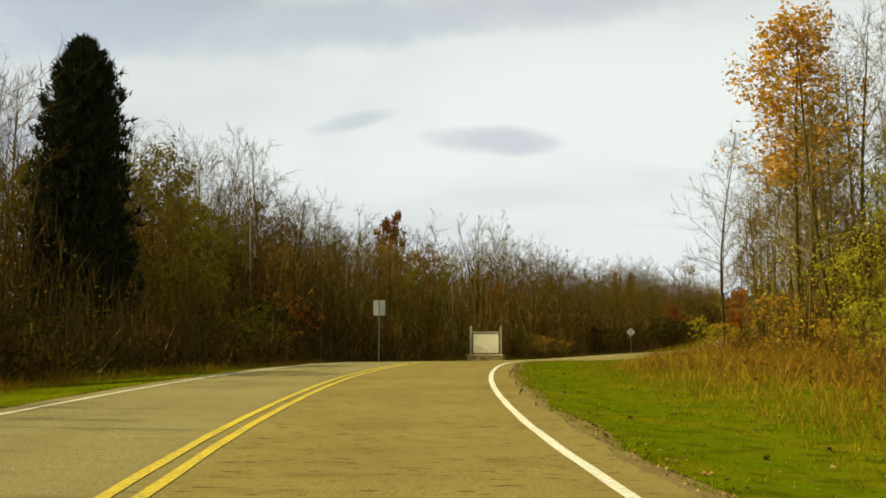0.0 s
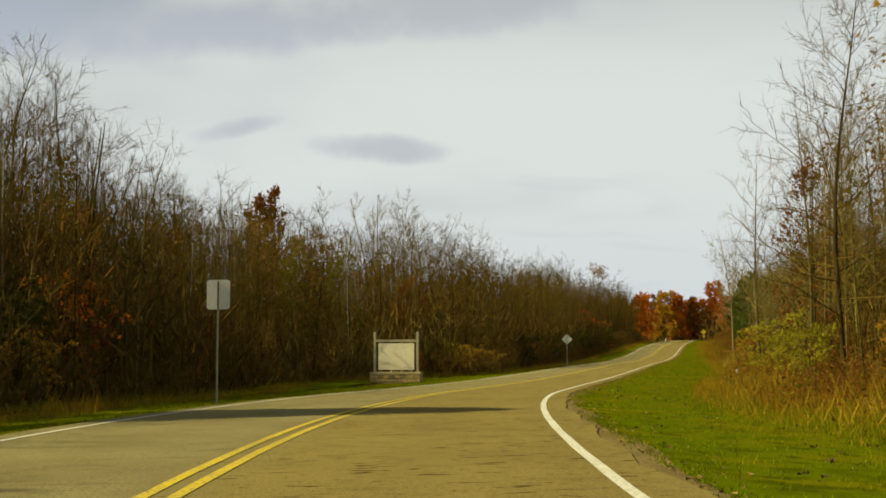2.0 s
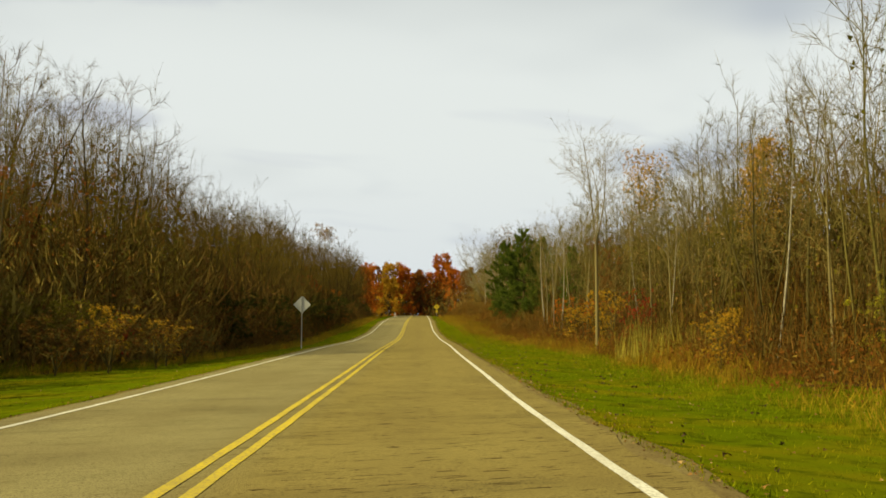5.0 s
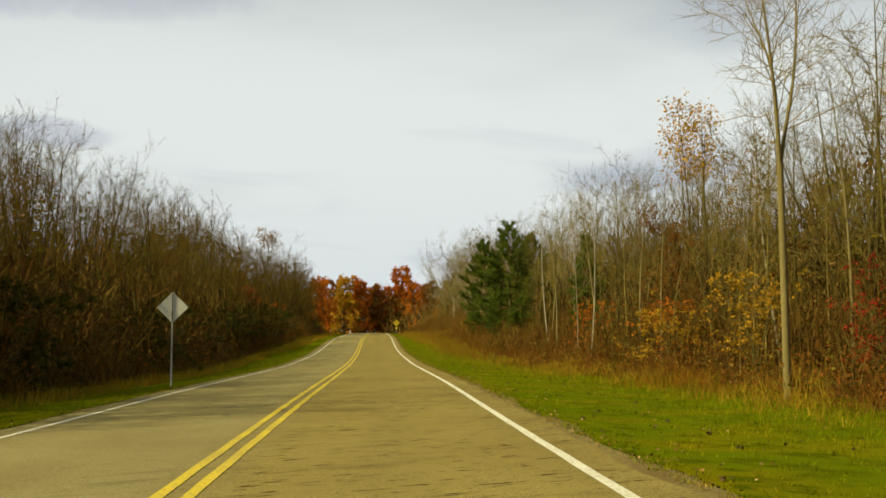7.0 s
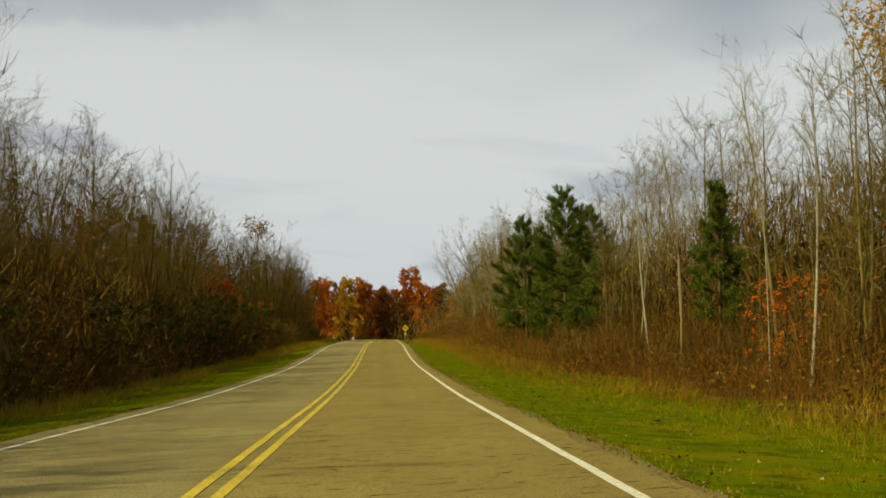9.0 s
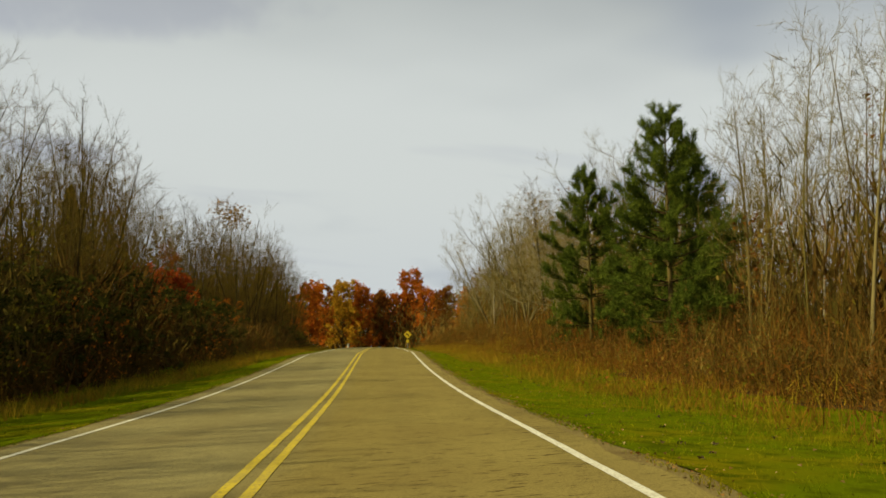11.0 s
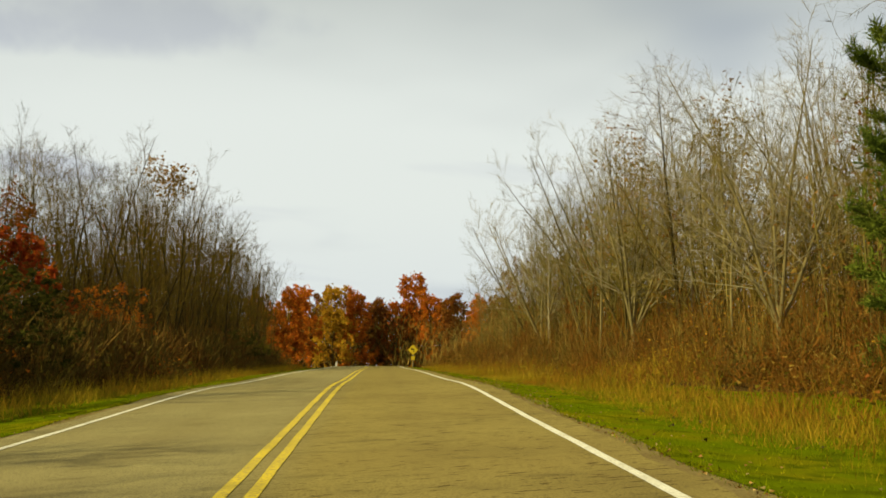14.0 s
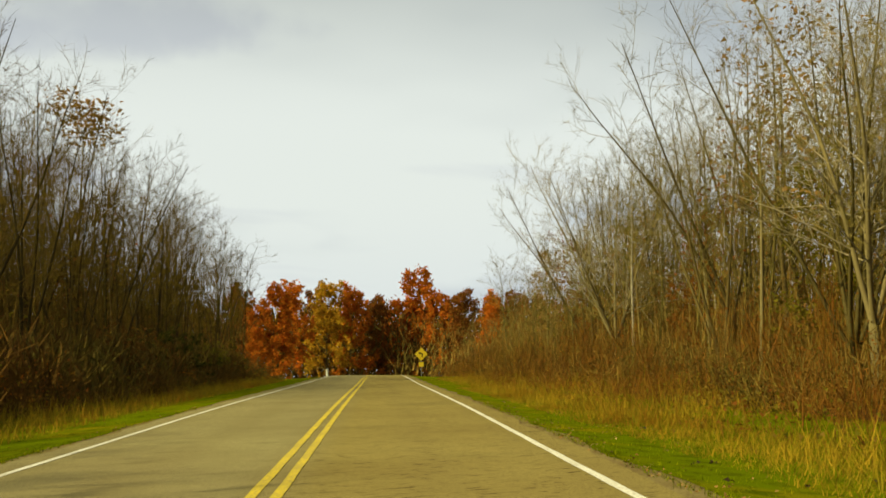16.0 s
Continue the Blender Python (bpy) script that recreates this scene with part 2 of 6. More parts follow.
M["turf"] = material("turf", (0.095, 0.120, 0.002), 0.95, (0.165, 0.135, 0.004), 0.55, 2.2, (0.062, 0.076, 0.002), bump=1.0, bump_scale=14, lo=0.44, hi=0.70)
M["soil"] = material("leaf_litter", (0.070, 0.042, 0.015), 0.95, (0.042, 0.027, 0.010), 0.4, 8.0, (0.12, 0.065, 0.018), bump=0.9, bump_scale=12)
M["blade"] = material("grass_blade", (0.180, 0.215, 0.004), 0.8, (0.310, 0.240, 0.008), 0.55, 2.2, (0.125, 0.150, 0.004), island=0.45, thin=0.35, lo=0.44, hi=0.70)
M["meadow"] = material("fading_meadow_grass", (0.215, 0.190, 0.008), 0.85, (0.27, 0.195, 0.012), 0.5, 2.5, (0.15, 0.155, 0.006), island=0.35, thin=0.3)
M["rust_weed"] = material("rusty_dry_weeds", (0.195, 0.080, 0.013), 0.9, (0.22, 0.110, 0.015), 0.4, 2.0, (0.100, 0.048, 0.011), island=0.35, thin=0.25)
M["weed"] = material("dry_weeds", (0.370, 0.240, 0.018), 0.9, (0.27, 0.120, 0.012), 0.22, 2.0, (0.23, 0.195, 0.014), island=0.28, lo=0.42, hi=0.6, thin=0.25)
M["reed"] = material("yellow_reeds", (0.40, 0.32, 0.045), 0.85, (0.28, 0.24, 0.035), 0.8, 4.0, island=0.3, thin=0.3)
M["litter"] = material("fallen_leaves", (0.24, 0.135, 0.035), 0.9, (0.15, 0.078, 0.022), 3.0, 9.0, (0.34, 0.25, 0.10), island=0.5)
M["wet_leaf"] = material("wet_fallen_leaves", (0.045, 0.026, 0.010), 0.7, (0.085, 0.048, 0.016), 3.0, 9.0, island=0.5, spec=0.2)
M["bark"] = material("grey_brown_bark", (0.135, 0.103, 0.034), 0.95, (0.075, 0.055, 0.018), 2.0, 25.0, objvar=0.3, bump=0.8, bump_scale=12, stretch=(1, 1, 0.25))
M["tan_bark"] = material("smooth_tan_bark", (0.26, 0.205, 0.085), 0.95, (0.17, 0.13, 0.055), 2.0, 18.0, bump=0.6, bump_scale=12, stretch=(1, 1, 0.3))
M["pale_bark"] = material("pale_bark", (0.44, 0.38, 0.26), 0.9, (0.3, 0.26, 0.17), 2.0, 14.0, (0.16, 0.13, 0.09), bump=0.5, bump_scale=12, stretch=(1, 1, 1.6))
M["twig"] = material("bare_twigs", (0.245, 0.192, 0.052), 0.95, (0.150, 0.114, 0.030), 0.6, 8.0, island=0.3, objvar=0.25)
# copies of bark and twigs, darkened to stand for the left wood's shade
M["shade_bark"] = material("dark_shade_bark", (0.075, 0.054, 0.020), 0.95, (0.045, 0.031, 0.012), 2.0, 25.0, objvar=0.3, bump=0.8, bump_scale=12, stretch=(1, 1, 0.25))
M["cherry_twig"] = material("dark_shade_twigs", (0.138, 0.096, 0.018), 0.95, (0.082, 0.056, 0.011), 0.6, 8.0, island=0.35, objvar=0.25)
# brush stems darkened for the shaded edge of the left wood
M["bramble"] = material("dark_shade_brush_stems", (0.150, 0.078, 0.017), 0.95, (0.130, 0.096, 0.021), 0.16, 0.9, (0.070, 0.038, 0.010), island=0.4, lo=0.42, hi=0.58)
# sapling bark in two copies: darkened for the shaded left wood, paler for the lit right
M["shade_stem"] = material("shade_sapling_bark", (0.130, 0.096, 0.024), 0.95, (0.070, 0.049, 0.013), 0.5, 8.0, island=0.6)
M["pale_stem"] = material("sapling_bark", (0.230, 0.180, 0.050), 0.95, (0.095, 0.068, 0.018), 0.5, 8.0, island=0.6)
M["fine_twig"] = material("fine_brown_twigs", (0.190, 0.142, 0.040), 0.95, (0.120, 0.086, 0.022), 0.3, 4.0, island=0.45)
# the same fine twigs, darkened for the shaded left wood
M["fine_dark_twig"] = material("fine_shade_twigs", (0.145, 0.098, 0.016), 0.95, (0.088, 0.057, 0.010), 0.3, 4.0, island=0.45)
# lighter copy of the brush stems for the lit stretches
M["brown_stem"] = material("brown_brush_stems", (0.265, 0.158, 0.032), 0.95, (0.210, 0.158, 0.034), 0.16, 0.9, (0.110, 0.062, 0.014), island=0.4, lo=0.42, hi=0.58)
M["pale_twig"] = material("pale_twigs", (0.36, 0.30, 0.16), 0.95, (0.26, 0.21, 0.11), 0.6, 8.0, island=0.25)
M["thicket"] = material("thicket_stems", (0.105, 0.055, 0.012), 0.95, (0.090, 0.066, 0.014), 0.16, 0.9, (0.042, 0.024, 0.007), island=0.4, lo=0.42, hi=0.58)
M["dark_needle"] = material("dark_cedar_foliage", (0.030, 0.036, 0.016), 0.8, (0.045, 0.045, 0.018), 1.0, 6.0, island=0.35)
M["needle"] = material("pine_needles", (0.098, 0.138, 0.020), 0.7, (0.145, 0.172, 0.020), 0.8, 6.0, island=0.4, thin=0.25)
LEAF = {
    "orange": ((0.60, 0.200, 0.018), (0.48, 0.135, 0.015)), "gold": ((0.55, 0.325, 0.024), (0.45, 0.235, 0.02)),
    "russet": ((0.50, 0.150, 0.014), (0.36, 0.10, 0.012)), "red": ((0.36, 0.05, 0.018), (0.24, 0.04, 0.015)),
    "olive": ((0.20, 0.165, 0.016), (0.13, 0.115, 0.012)), "yellow_green": ((0.46, 0.40, 0.028), (0.34, 0.33, 0.024)),
    "tan": ((0.36, 0.21, 0.055), (0.25, 0.14, 0.035)), "amber": ((0.66, 0.38, 0.040), (0.50, 0.25, 0.028)), "rust": ((0.27, 0.105, 0.018), (0.19, 0.07, 0.014)), "straw": ((0.32, 0.21, 0.035), (0.25, 0.155, 0.025)),
    "scarlet": ((0.50, 0.115, 0.018), (0.40, 0.075, 0.015)), "dark_olive": ((0.075, 0.072, 0.012), (0.05, 0.05, 0.01)),
    "brown": ((0.17, 0.085, 0.018), (0.11, 0.055, 0.013)),
}
for k, (a, b2) in LEAF.items():
    M[k] = material(k + "_leaves", a, 0.75, b2, 0.7, 5.0, island=0.35, thin=0.42)
M["timber"] = material("weathered_timber", (0.47, 0.41, 0.28), 0.9, (0.36, 0.31, 0.20), 2.5, 30.0, bump=0.5, bump_scale=25, stretch=(1, 1, 0.2))
M["panel"] = material("cream_painted_panel", (0.90, 0.82, 0.60), 0.75, (0.86, 0.78, 0.56), 1.5, 25.0, stretch=(0.3, 1, 2.5))
M["stone"] = material("rough_sandstone", (0.52, 0.39, 0.18), 0.95, (0.36, 0.255, 0.11), 3.0, 25.0, objvar=0.35, bump=0.8, bump_scale=20)
M["cap"] = material("concrete_cap", (0.50, 0.42, 0.25), 0.9, (0.40, 0.33, 0.19), 3.0, 30.0, bump=0.4)
M["mortar"] = material("mortar", (0.20, 0.165, 0.11), 0.95)
M["alu"] = material("dull_aluminium", (0.72, 0.70, 0.60), 0.6, (0.64, 0.62, 0.53), 2.0, 20.0, metal=0.0, spec=0.5)
M["steel"] = material("galvanised_steel", (0.40, 0.37, 0.29), 0.6, (0.30, 0.28, 0.22), 6.0, 40.0, metal=0.3)
M["dark_steel"] = material("dark_green_steel", (0.07, 0.075, 0.06), 0.6, (0.05, 0.055, 0.045), 6.0, 40.0)
M["white_post"] = material("white_plastic_post", (0.75, 0.72, 0.62), 0.6, (0.66, 0.62, 0.52), 5.0, 30.0)
M["sign_yellow"] = material("yellow_reflective_sheet", (0.72, 0.50, 0.03), 0.5, (0.66, 0.45, 0.03), 3.0, 20.0)
M["black"] = material("black_sheet", (0.02, 0.02, 0.02), 0.6)


# ---------------------------------------------------------------- mesh tools
def mesh_from(name, verts, faces, mat, smooth=False):
    """A mesh from corners (n, 3) and faces: one array (m, k), or several of different k."""
    verts = np.asarray(verts, np.float32)
    groups = [np.asarray(f, np.int32) for f in (faces if isinstance(faces, (list, tuple)) else [faces]) if len(f)]
    loops = np.concatenate([g.ravel() for g in groups])
    sizes = np.concatenate([np.full(len(g), g.shape[1], np.int32) for g in groups])
    me = bpy.data.meshes.new(name)
    me.vertices.add(len(verts)); me.vertices.foreach_set("co", verts.ravel())
    me.loops.add(len(loops)); me.loops.foreach_set("vertex_index", loops)
    me.polygons.add(len(sizes)); me.polygons.foreach_set("loop_start", np.r_[0, np.cumsum(sizes)[:-1]].astype(np.int32))
    me.update(calc_edges=True)
    me.materials.append(mat)
    if smooth:
        me.polygons.foreach_set("use_smooth", np.ones(len(sizes), bool))
    return me


def part(name, me, parent, label="", m=None):
    """One mesh object under a thing or a part. me: a mesh, or a bmesh with its material as a pair."""
    ob = new(name, me)
    ob.parent = parent
    if m is not None:
        ob.matrix_basis = m
    return tagged(ob, label) if label else ob


def thing(name, m, label, category, group=""):
    ob = new(name)
    ob.matrix_basis = m
    ob.empty_display_size = 0.2
    return tagged(ob, label, category, group)


def bm_mesh(name, bm, mat, bevel=0.0):
    if bevel:
        bmesh.ops.bevel(bm, geom=list(bm.edges), offset=bevel, segments=2, affect="EDGES", profile=0.6)
    me = bpy.data.meshes.new(name)
    bm.to_mesh(me); bm.free()
    me.materials.append(mat)
    return me


def box(bm, centre, size, turn=0.0):
    bmesh.ops.create_cube(bm, size=1.0, matrix=pose(*centre, 0, 0, turn) @ Matrix.Diagonal((*size, 1)))


class Geo:
    """Gathers tubes and leaves as quads."""
    def __init__(self):
        self.v, self.f, self.t, self.n = [], [], [], 0

    def tube(self, pts, radii, sides):
        pts = np.asarray(pts, float)
        k = len(pts)
        d = np.gradient(pts, axis=0)
        d /= np.linalg.norm(d, axis=1)[:, None] + 1e-9
        ref = np.array([0.3, 0.9, 0.1]) if abs(d[0][2]) > 0.8 else np.array([0, 0, 1.0])
        a = np.cross(d, ref); a /= np.linalg.norm(a, axis=1)[:, None] + 1e-9
        b = np.cross(d, a)
        ang = np.arange(sides) * 2 * np.pi / sides
        ring = pts[:, None] + np.asarray(radii)[:, None, None] * (np.cos(ang)[None, :, None] * a[:, None] + np.sin(ang)[None, :, None] * b[:, None])
        self.v.append(ring.reshape(-1, 3))
        i, j = np.meshgrid(np.arange(k - 1), np.arange(sides), indexing="ij")
        j2 = (j + 1) % sides
        q = np.stack([i * sides + j, i * sides + j2, (i + 1) * sides + j2, (i + 1) * sides + j], -1).reshape(-1, 4)
        self.f.append(q + self.n)
        self.n += k * sides

    def leaves(self, centres, size, rng, flat=0.3):
        """Folded leaf blades, each a quad bent a little out of its plane."""
        c = np.asarray(centres); k = len(c)
        u = rng.normal(size=(k, 3)); u[:, 2] *= 1 - flat
        u /= np.linalg.norm(u, axis=1)[:, None]
        w = np.cross(u, rng.normal(size=(k, 3))); w /= np.linalg.norm(w, axis=1)[:, None] + 1e-9
        nrm = np.cross(u, w)
        s = size * rng.uniform(0.6, 1.35, (k, 1))
        if size < 0.4:
            s = s * 1.25
            self.v.append(np.stack([c - u * s * 0.7 - w * s * 0.55, c - u * s * 0.5 + w * s * 0.65, c + u * s + nrm * s * 0.15], 1).reshape(-1, 3))
            self.t.append(np.arange(3 * k).reshape(-1, 3) + self.n)
            self.n += 3 * k
            return
        p = np.stack([c - u * s, c - w * s * 0.6 + nrm * s * 0.2, c + u * s, c + w * s * 0.6 + nrm * s * 0.2], 1)
        self.v.append(p.reshape(-1, 3))
        self.f.append(np.arange(4 * k).reshape(-1, 4) + self.n)
        self.n += 4 * k

    def sprigs(self, p, o, w, rng):
        """Tapered twigs from points p along o, all (n, 3)."""
        e = np.cross(o, rng.normal(size=o.shape)); e *= w / (np.linalg.norm(e, axis=1)[:, None] + 1e-9)
        self.v.append(np.stack([p - e, p + e, p + o], 1).reshape(-1, 3))
        self.t.append(np.arange(3 * len(p)).reshape(-1, 3) + self.n); self.n += 3 * len(p)

    def arrays(self):
        none4, none3 = np.zeros((0, 4), np.int32), np.zeros((0, 3), np.int32)
        return np.concatenate(self.v), np.concatenate(self.f or [none4]), np.concatenate(self.t or [none3])

    def mesh(self, name, mat, smooth=False):
        v, q, t = self.arrays()
        return mesh_from(name, v, [q, t], mat, smooth)


# ---------------------------------------------------------------- the road's line
KNOTS = [
    (0.6, -60, 0), (-0.75, -20, 0.12), (-1.85, -0.11, 0.149), (-2.65, 14.16, 0.188), (-2.48, 28.57, 0.242), (-1.14, 43.04, 0.201),
    (1.58, 57.29, -0.052), (5.69, 71.45, -0.352), (10.58, 85.58, -0.539), (15.68, 99.7, -0.596), (20.82, 113.95, -0.626), (26.02, 128.23, -0.641),
    (31.19, 142.53, -0.726), (36.37, 156.84, -0.796), (41.53, 171.13, -0.717), (46.62, 185.35, -0.571), (51.72, 199.6, -0.237), (56.91, 213.96, 0.233),
    (62.17, 228.4, 0.714), (64.91, 235.92, 0.804), (72.43, 256.6, 1.134), (84.4, 289.5, 1.52), (97.05, 324.28, 1.95), (108, 354.36, 2.08),
    (116.1, 385.5, 1.75), (114.5, 407.3, 1.1), (106.3, 431.6, 0.3), (86.2, 469.8, -1.5),
]
LANE, EDGE = 3.6, 4.1


def bank(s):
    """The road's cross fall, rise to the right per metre."""
    return np.interp(s - 60.0, [0, 20, 60, 95, 165, 185, 240, 300], [-0.005, 0.004, 0.012, 0.02, 0.027, 0.024, 0.02, 0.0])


def smooth_line(knots, step=1.0):
    k = np.array(knots)
    s = np.r_[0, np.cumsum(np.linalg.norm(np.diff(k[:, :2], axis=0), axis=1))]
    m = np.gradient(k, s, axis=0)
    at = np.arange(0, s[-1], step)
    i = np.clip(np.searchsorted(s, at, side="right") - 1, 0, len(s) - 2)
    h = (s[i + 1] - s[i])[:, None]
    u = ((at - s[i])[:, None]) / h
    return at, (2 * u**3 - 3 * u**2 + 1) * k[i] + (u**3 - 2 * u**2 + u) * h * m[i] + (3 * u**2 - 2 * u**3) * k[i + 1] + (u**3 - u**2) * h * m[i + 1]


RS, RC = smooth_line(KNOTS)
RT = np.gradient(RC, axis=0); RT /= np.linalg.norm(RT[:, :2], axis=1)[:, None]
RR = np.stack([RT[:, 1], -RT[:, 0]], 1)      # to the right


def at_road(s, d):
    """World x, y at a distance s along the road and d to its right."""
    c = np.stack([np.interp(s, RS, RC[:, 0]), np.interp(s, RS, RC[:, 1])], -1)
    r = np.stack([np.interp(s, RS, RR[:, 0]), np.interp(s, RS, RR[:, 1])], -1)
    return c + r * np.asarray(d)[..., None]


def road_sd(x, y):
    """The nearest station and the distance to the right, for arrays."""
    x, y = np.atleast_1d(x).astype(float), np.atleast_1d(y).astype(float)
    s, d = np.empty_like(x), np.empty_like(x)
    for a in range(0, len(x), 4000):
        dx, dy = x[a:a + 4000, None] - RC[None, ::2, 0], y[a:a + 4000, None] - RC[None, ::2, 1]
        i = np.argmin(dx * dx + dy * dy, axis=1)
        j = np.arange(len(i))
        s[a:a + 4000] = RS[::2][i] + dx[j, i] * RT[::2][i, 0] + dy[j, i] * RT[::2][i, 1]
        d[a:a + 4000] = dx[j, i] * RR[::2][i, 0] + dy[j, i] * RR[::2][i, 1]
    return s, d


def verge_drop(d, s=None):
    """Height below the road's crown at a distance d to its right."""
    a = np.abs(d)
    right = np.interp(a, [0, EDGE, 5.5, 8, 12, 30, 200], [0, 0.02, 0.16, 0.27, 0.20, 0.1, 0.0])
    left = np.interp(a, [0, EDGE, 5.0, 8, 12, 30, 200], [0, 0.02, 0.13, 0.33, 0.47, 0.55, 0.5])
    drop = np.where(d > 0, right, left)
    return drop if s is None else drop - bank(s) * np.clip(d, -6.5, 6.5)


def ground_z(x, y):
    s, d = road_sd(x, y)
    x, y = np.atleast_1d(x), np.atleast_1d(y)
    z = np.interp(s, RS, RC[:, 2]) - verge_drop(d, s)
    far = np.clip((np.abs(d) - 6) / 12, 0, 1)
    return z + far * (0.10 * np.sin(x * 0.31 + 1.0) * np.sin(y * 0.27) + 0.07 * np.sin(x * 0.83 + y * 0.61))


def gz(x, y):
    return float(ground_z(x, y)[0])


# ---------------------------------------------------------------- ground, road and its markings
def axis_steps(a, b, fine):
    grow = [12, 20, 35, 60, 110, 200, 350, 600, 1000]
    lo = a - np.cumsum(grow)[::-1]
    hi = b + np.cumsum(grow)
    return np.r_[lo, np.arange(a, b, fine), b, hi]


gx, gy = axis_steps(-90, 260, 2.8), axis_steps(-90, 540, 2.8)
GX, GY = np.meshgrid(gx, gy, indexing="ij")
gs, gd = road_sd(GX.ravel(), GY.ravel())
GZ = ground_z(GX.ravel(), GY.ravel()) - np.interp(np.abs(gd), [0, 7, 9.5, 11.5], [0.45, 0.30, 0.10, 0.0])
i, j = np.meshgrid(np.arange(len(gx) - 1), np.arange(len(gy) - 1), indexing="ij")
ny = len(gy)
quads = np.stack([i * ny + j, (i + 1) * ny + j, (i + 1) * ny + j + 1, i * ny + j + 1], -1).reshape(-1, 4)
tagged(new("ground", mesh_from("ground", np.stack([GX.ravel(), GY.ravel(), GZ], 1), quads, M["soil"], True)),
       "brown leaf-littered woodland ground", "ground", kind="structure")


def strip(name, s0, s1, ds, step, mat, lift=0.0, wobble=None, on_ground=False):
    """A sheet that follows the road between the distances ds to its right."""
    s = np.arange(s0, s1 + 0.01, step)
    ds = np.asarray(ds, float)
    S, D = np.meshgrid(s, ds, indexing="ij")
    if wobble is not None:
        D = D + wobble(S, D)
    xy = at_road(S.ravel(), D.ravel())
    z = np.interp(S.ravel(), RS, RC[:, 2]) - verge_drop(D.ravel(), S.ravel()) + lift
    if on_ground:
        z = ground_z(xy[:, 0], xy[:, 1]) + lift
    n = len(ds)
    i, j = np.meshgrid(np.arange(len(s) - 1), np.arange(n - 1), indexing="ij")
    q = np.stack([i * n + j, i * n + j + 1, (i + 1) * n + j + 1, (i + 1) * n + j], -1).reshape(-1, 4)
    return mesh_from(name, np.c_[xy, z], q, mat, True)


S_END = RS[-1] - 2
road = tagged(new("road", strip("road", 0, S_END, np.linspace(-EDGE, EDGE, 17), 1.0, M["asphalt"],
              wobble=lambda S, D: (np.abs(D) > EDGE - 0.05) * np.sign(D) * (0.05 * np.sin(S * 1.7) + 0.05 * np.sin(S * 0.6 + 1) + 0.03 * np.sin(S * 4.3)))),
              "worn grey-brown asphalt two-lane road", "road", kind="structure")
across = road.data.attributes.new("across", "FLOAT", "POINT")
across.data.foreach_set("value", np.tile(np.linspace(-EDGE, EDGE, 17), len(road.data.vertices) // 17).astype(np.float32))
for d, mat, w, lab in ((-LANE, "white_line", 0.108, "worn white painted edge line"), (LANE, "white_line", 0.114, "worn white painted edge line"),
                       (-0.13, "yellow_line", 0.115, "worn yellow painted centre line"), (0.13, "yellow_line", 0.115, "worn yellow painted centre line")):
    edge = lambda S, D: 0.004 * np.sin(S * 2.1 + D * 9) + (np.interp(S - 60.0, [0, 14, 27, 36, 49, 64, 108, 122, 138, 176, 240], [0.06, 0.05, 0.012, 0.02, 0.06, 0.055, 0.018, 0.018, 0.06, 0.015, 0.0])
                              if abs(d) < 1 else 0.0)
    tagged(new("road_marking", strip("road_marking", 0, S_END, [d - w / 2, d + w / 2], 0.5, M[mat], 0.006, edge)), lab, "road marking", kind="structure")


def sealed_crack(s, d0, d1, w, seed):
    """A thin wandering dark line across the lanes."""
    r = np.random.default_rng(seed)
    d = np.arange(d0, d1, 0.18)
    mid = s + np.cumsum(r.normal(size=len(d)) * 0.035)
    half = w * (0.35 + 0.65 * r.uniform(size=len(d)))
    S, D = np.stack([mid - half, mid + half], 1).ravel(), np.repeat(d, 2)
    xy = at_road(S, D)
    z = np.interp(S, RS, RC[:, 2]) - verge_drop(D, S) + 0.004
    k = np.arange(len(d) - 1) * 2
    me = mesh_from("sealed_crack", np.c_[xy, z], np.stack([k, k + 1, k + 3, k + 2], 1), M["patch"], True)
    tagged(new("sealed_crack", me), "thin dark line across the asphalt", "road crack", kind="structure")


sealed_crack(123.0, -3.3, 3.2, 0.05, 1)
sealed_crack(152.0, -3.2, -0.4, 0.035, 5)
sealed_crack(210.0 + 60.0, -3.2, -0.9, 0.045, 2)
sealed_crack(292.0, -3.3, 0.6, 0.04, 3)
for sgn in (-1, 1):
    wob = lambda S, D: 0.10 * np.sin(S * 1.1 + D) + 0.07 * np.sin(S * 2.7)
    tagged(new("shoulder", strip("shoulder", 0, S_END, sorted([sgn * (EDGE - 0.25), sgn * (EDGE + 0.25), sgn * (EDGE + 0.55)]), 0.5, M["gravel"], -0.012, wob)),
           "narrow leaf-strewn gravel road shoulder", "shoulder", kind="structure")
    tagged(new("verge", strip("verge", 0, S_END, sorted(sgn * np.array([EDGE + 0.32, 4.7, 5.4, 6.5, 8.0, 9.5, 11.0, 12.5])), 1.0, M["turf"], -0.004,
           wobble=lambda S, D: 0.12 * np.sin(S * 0.9 + D))), "mown green grass verge with fallen leaves", "verge", kind="structure")
tagged(new("lawn", strip("lawn", 98, 184, np.arange(-21.0, -11.4, 0.75), 1.0, M["turf"], 0.06, on_ground=True)), "mown grass clearing round the entrance board", "lawn", kind="structure")

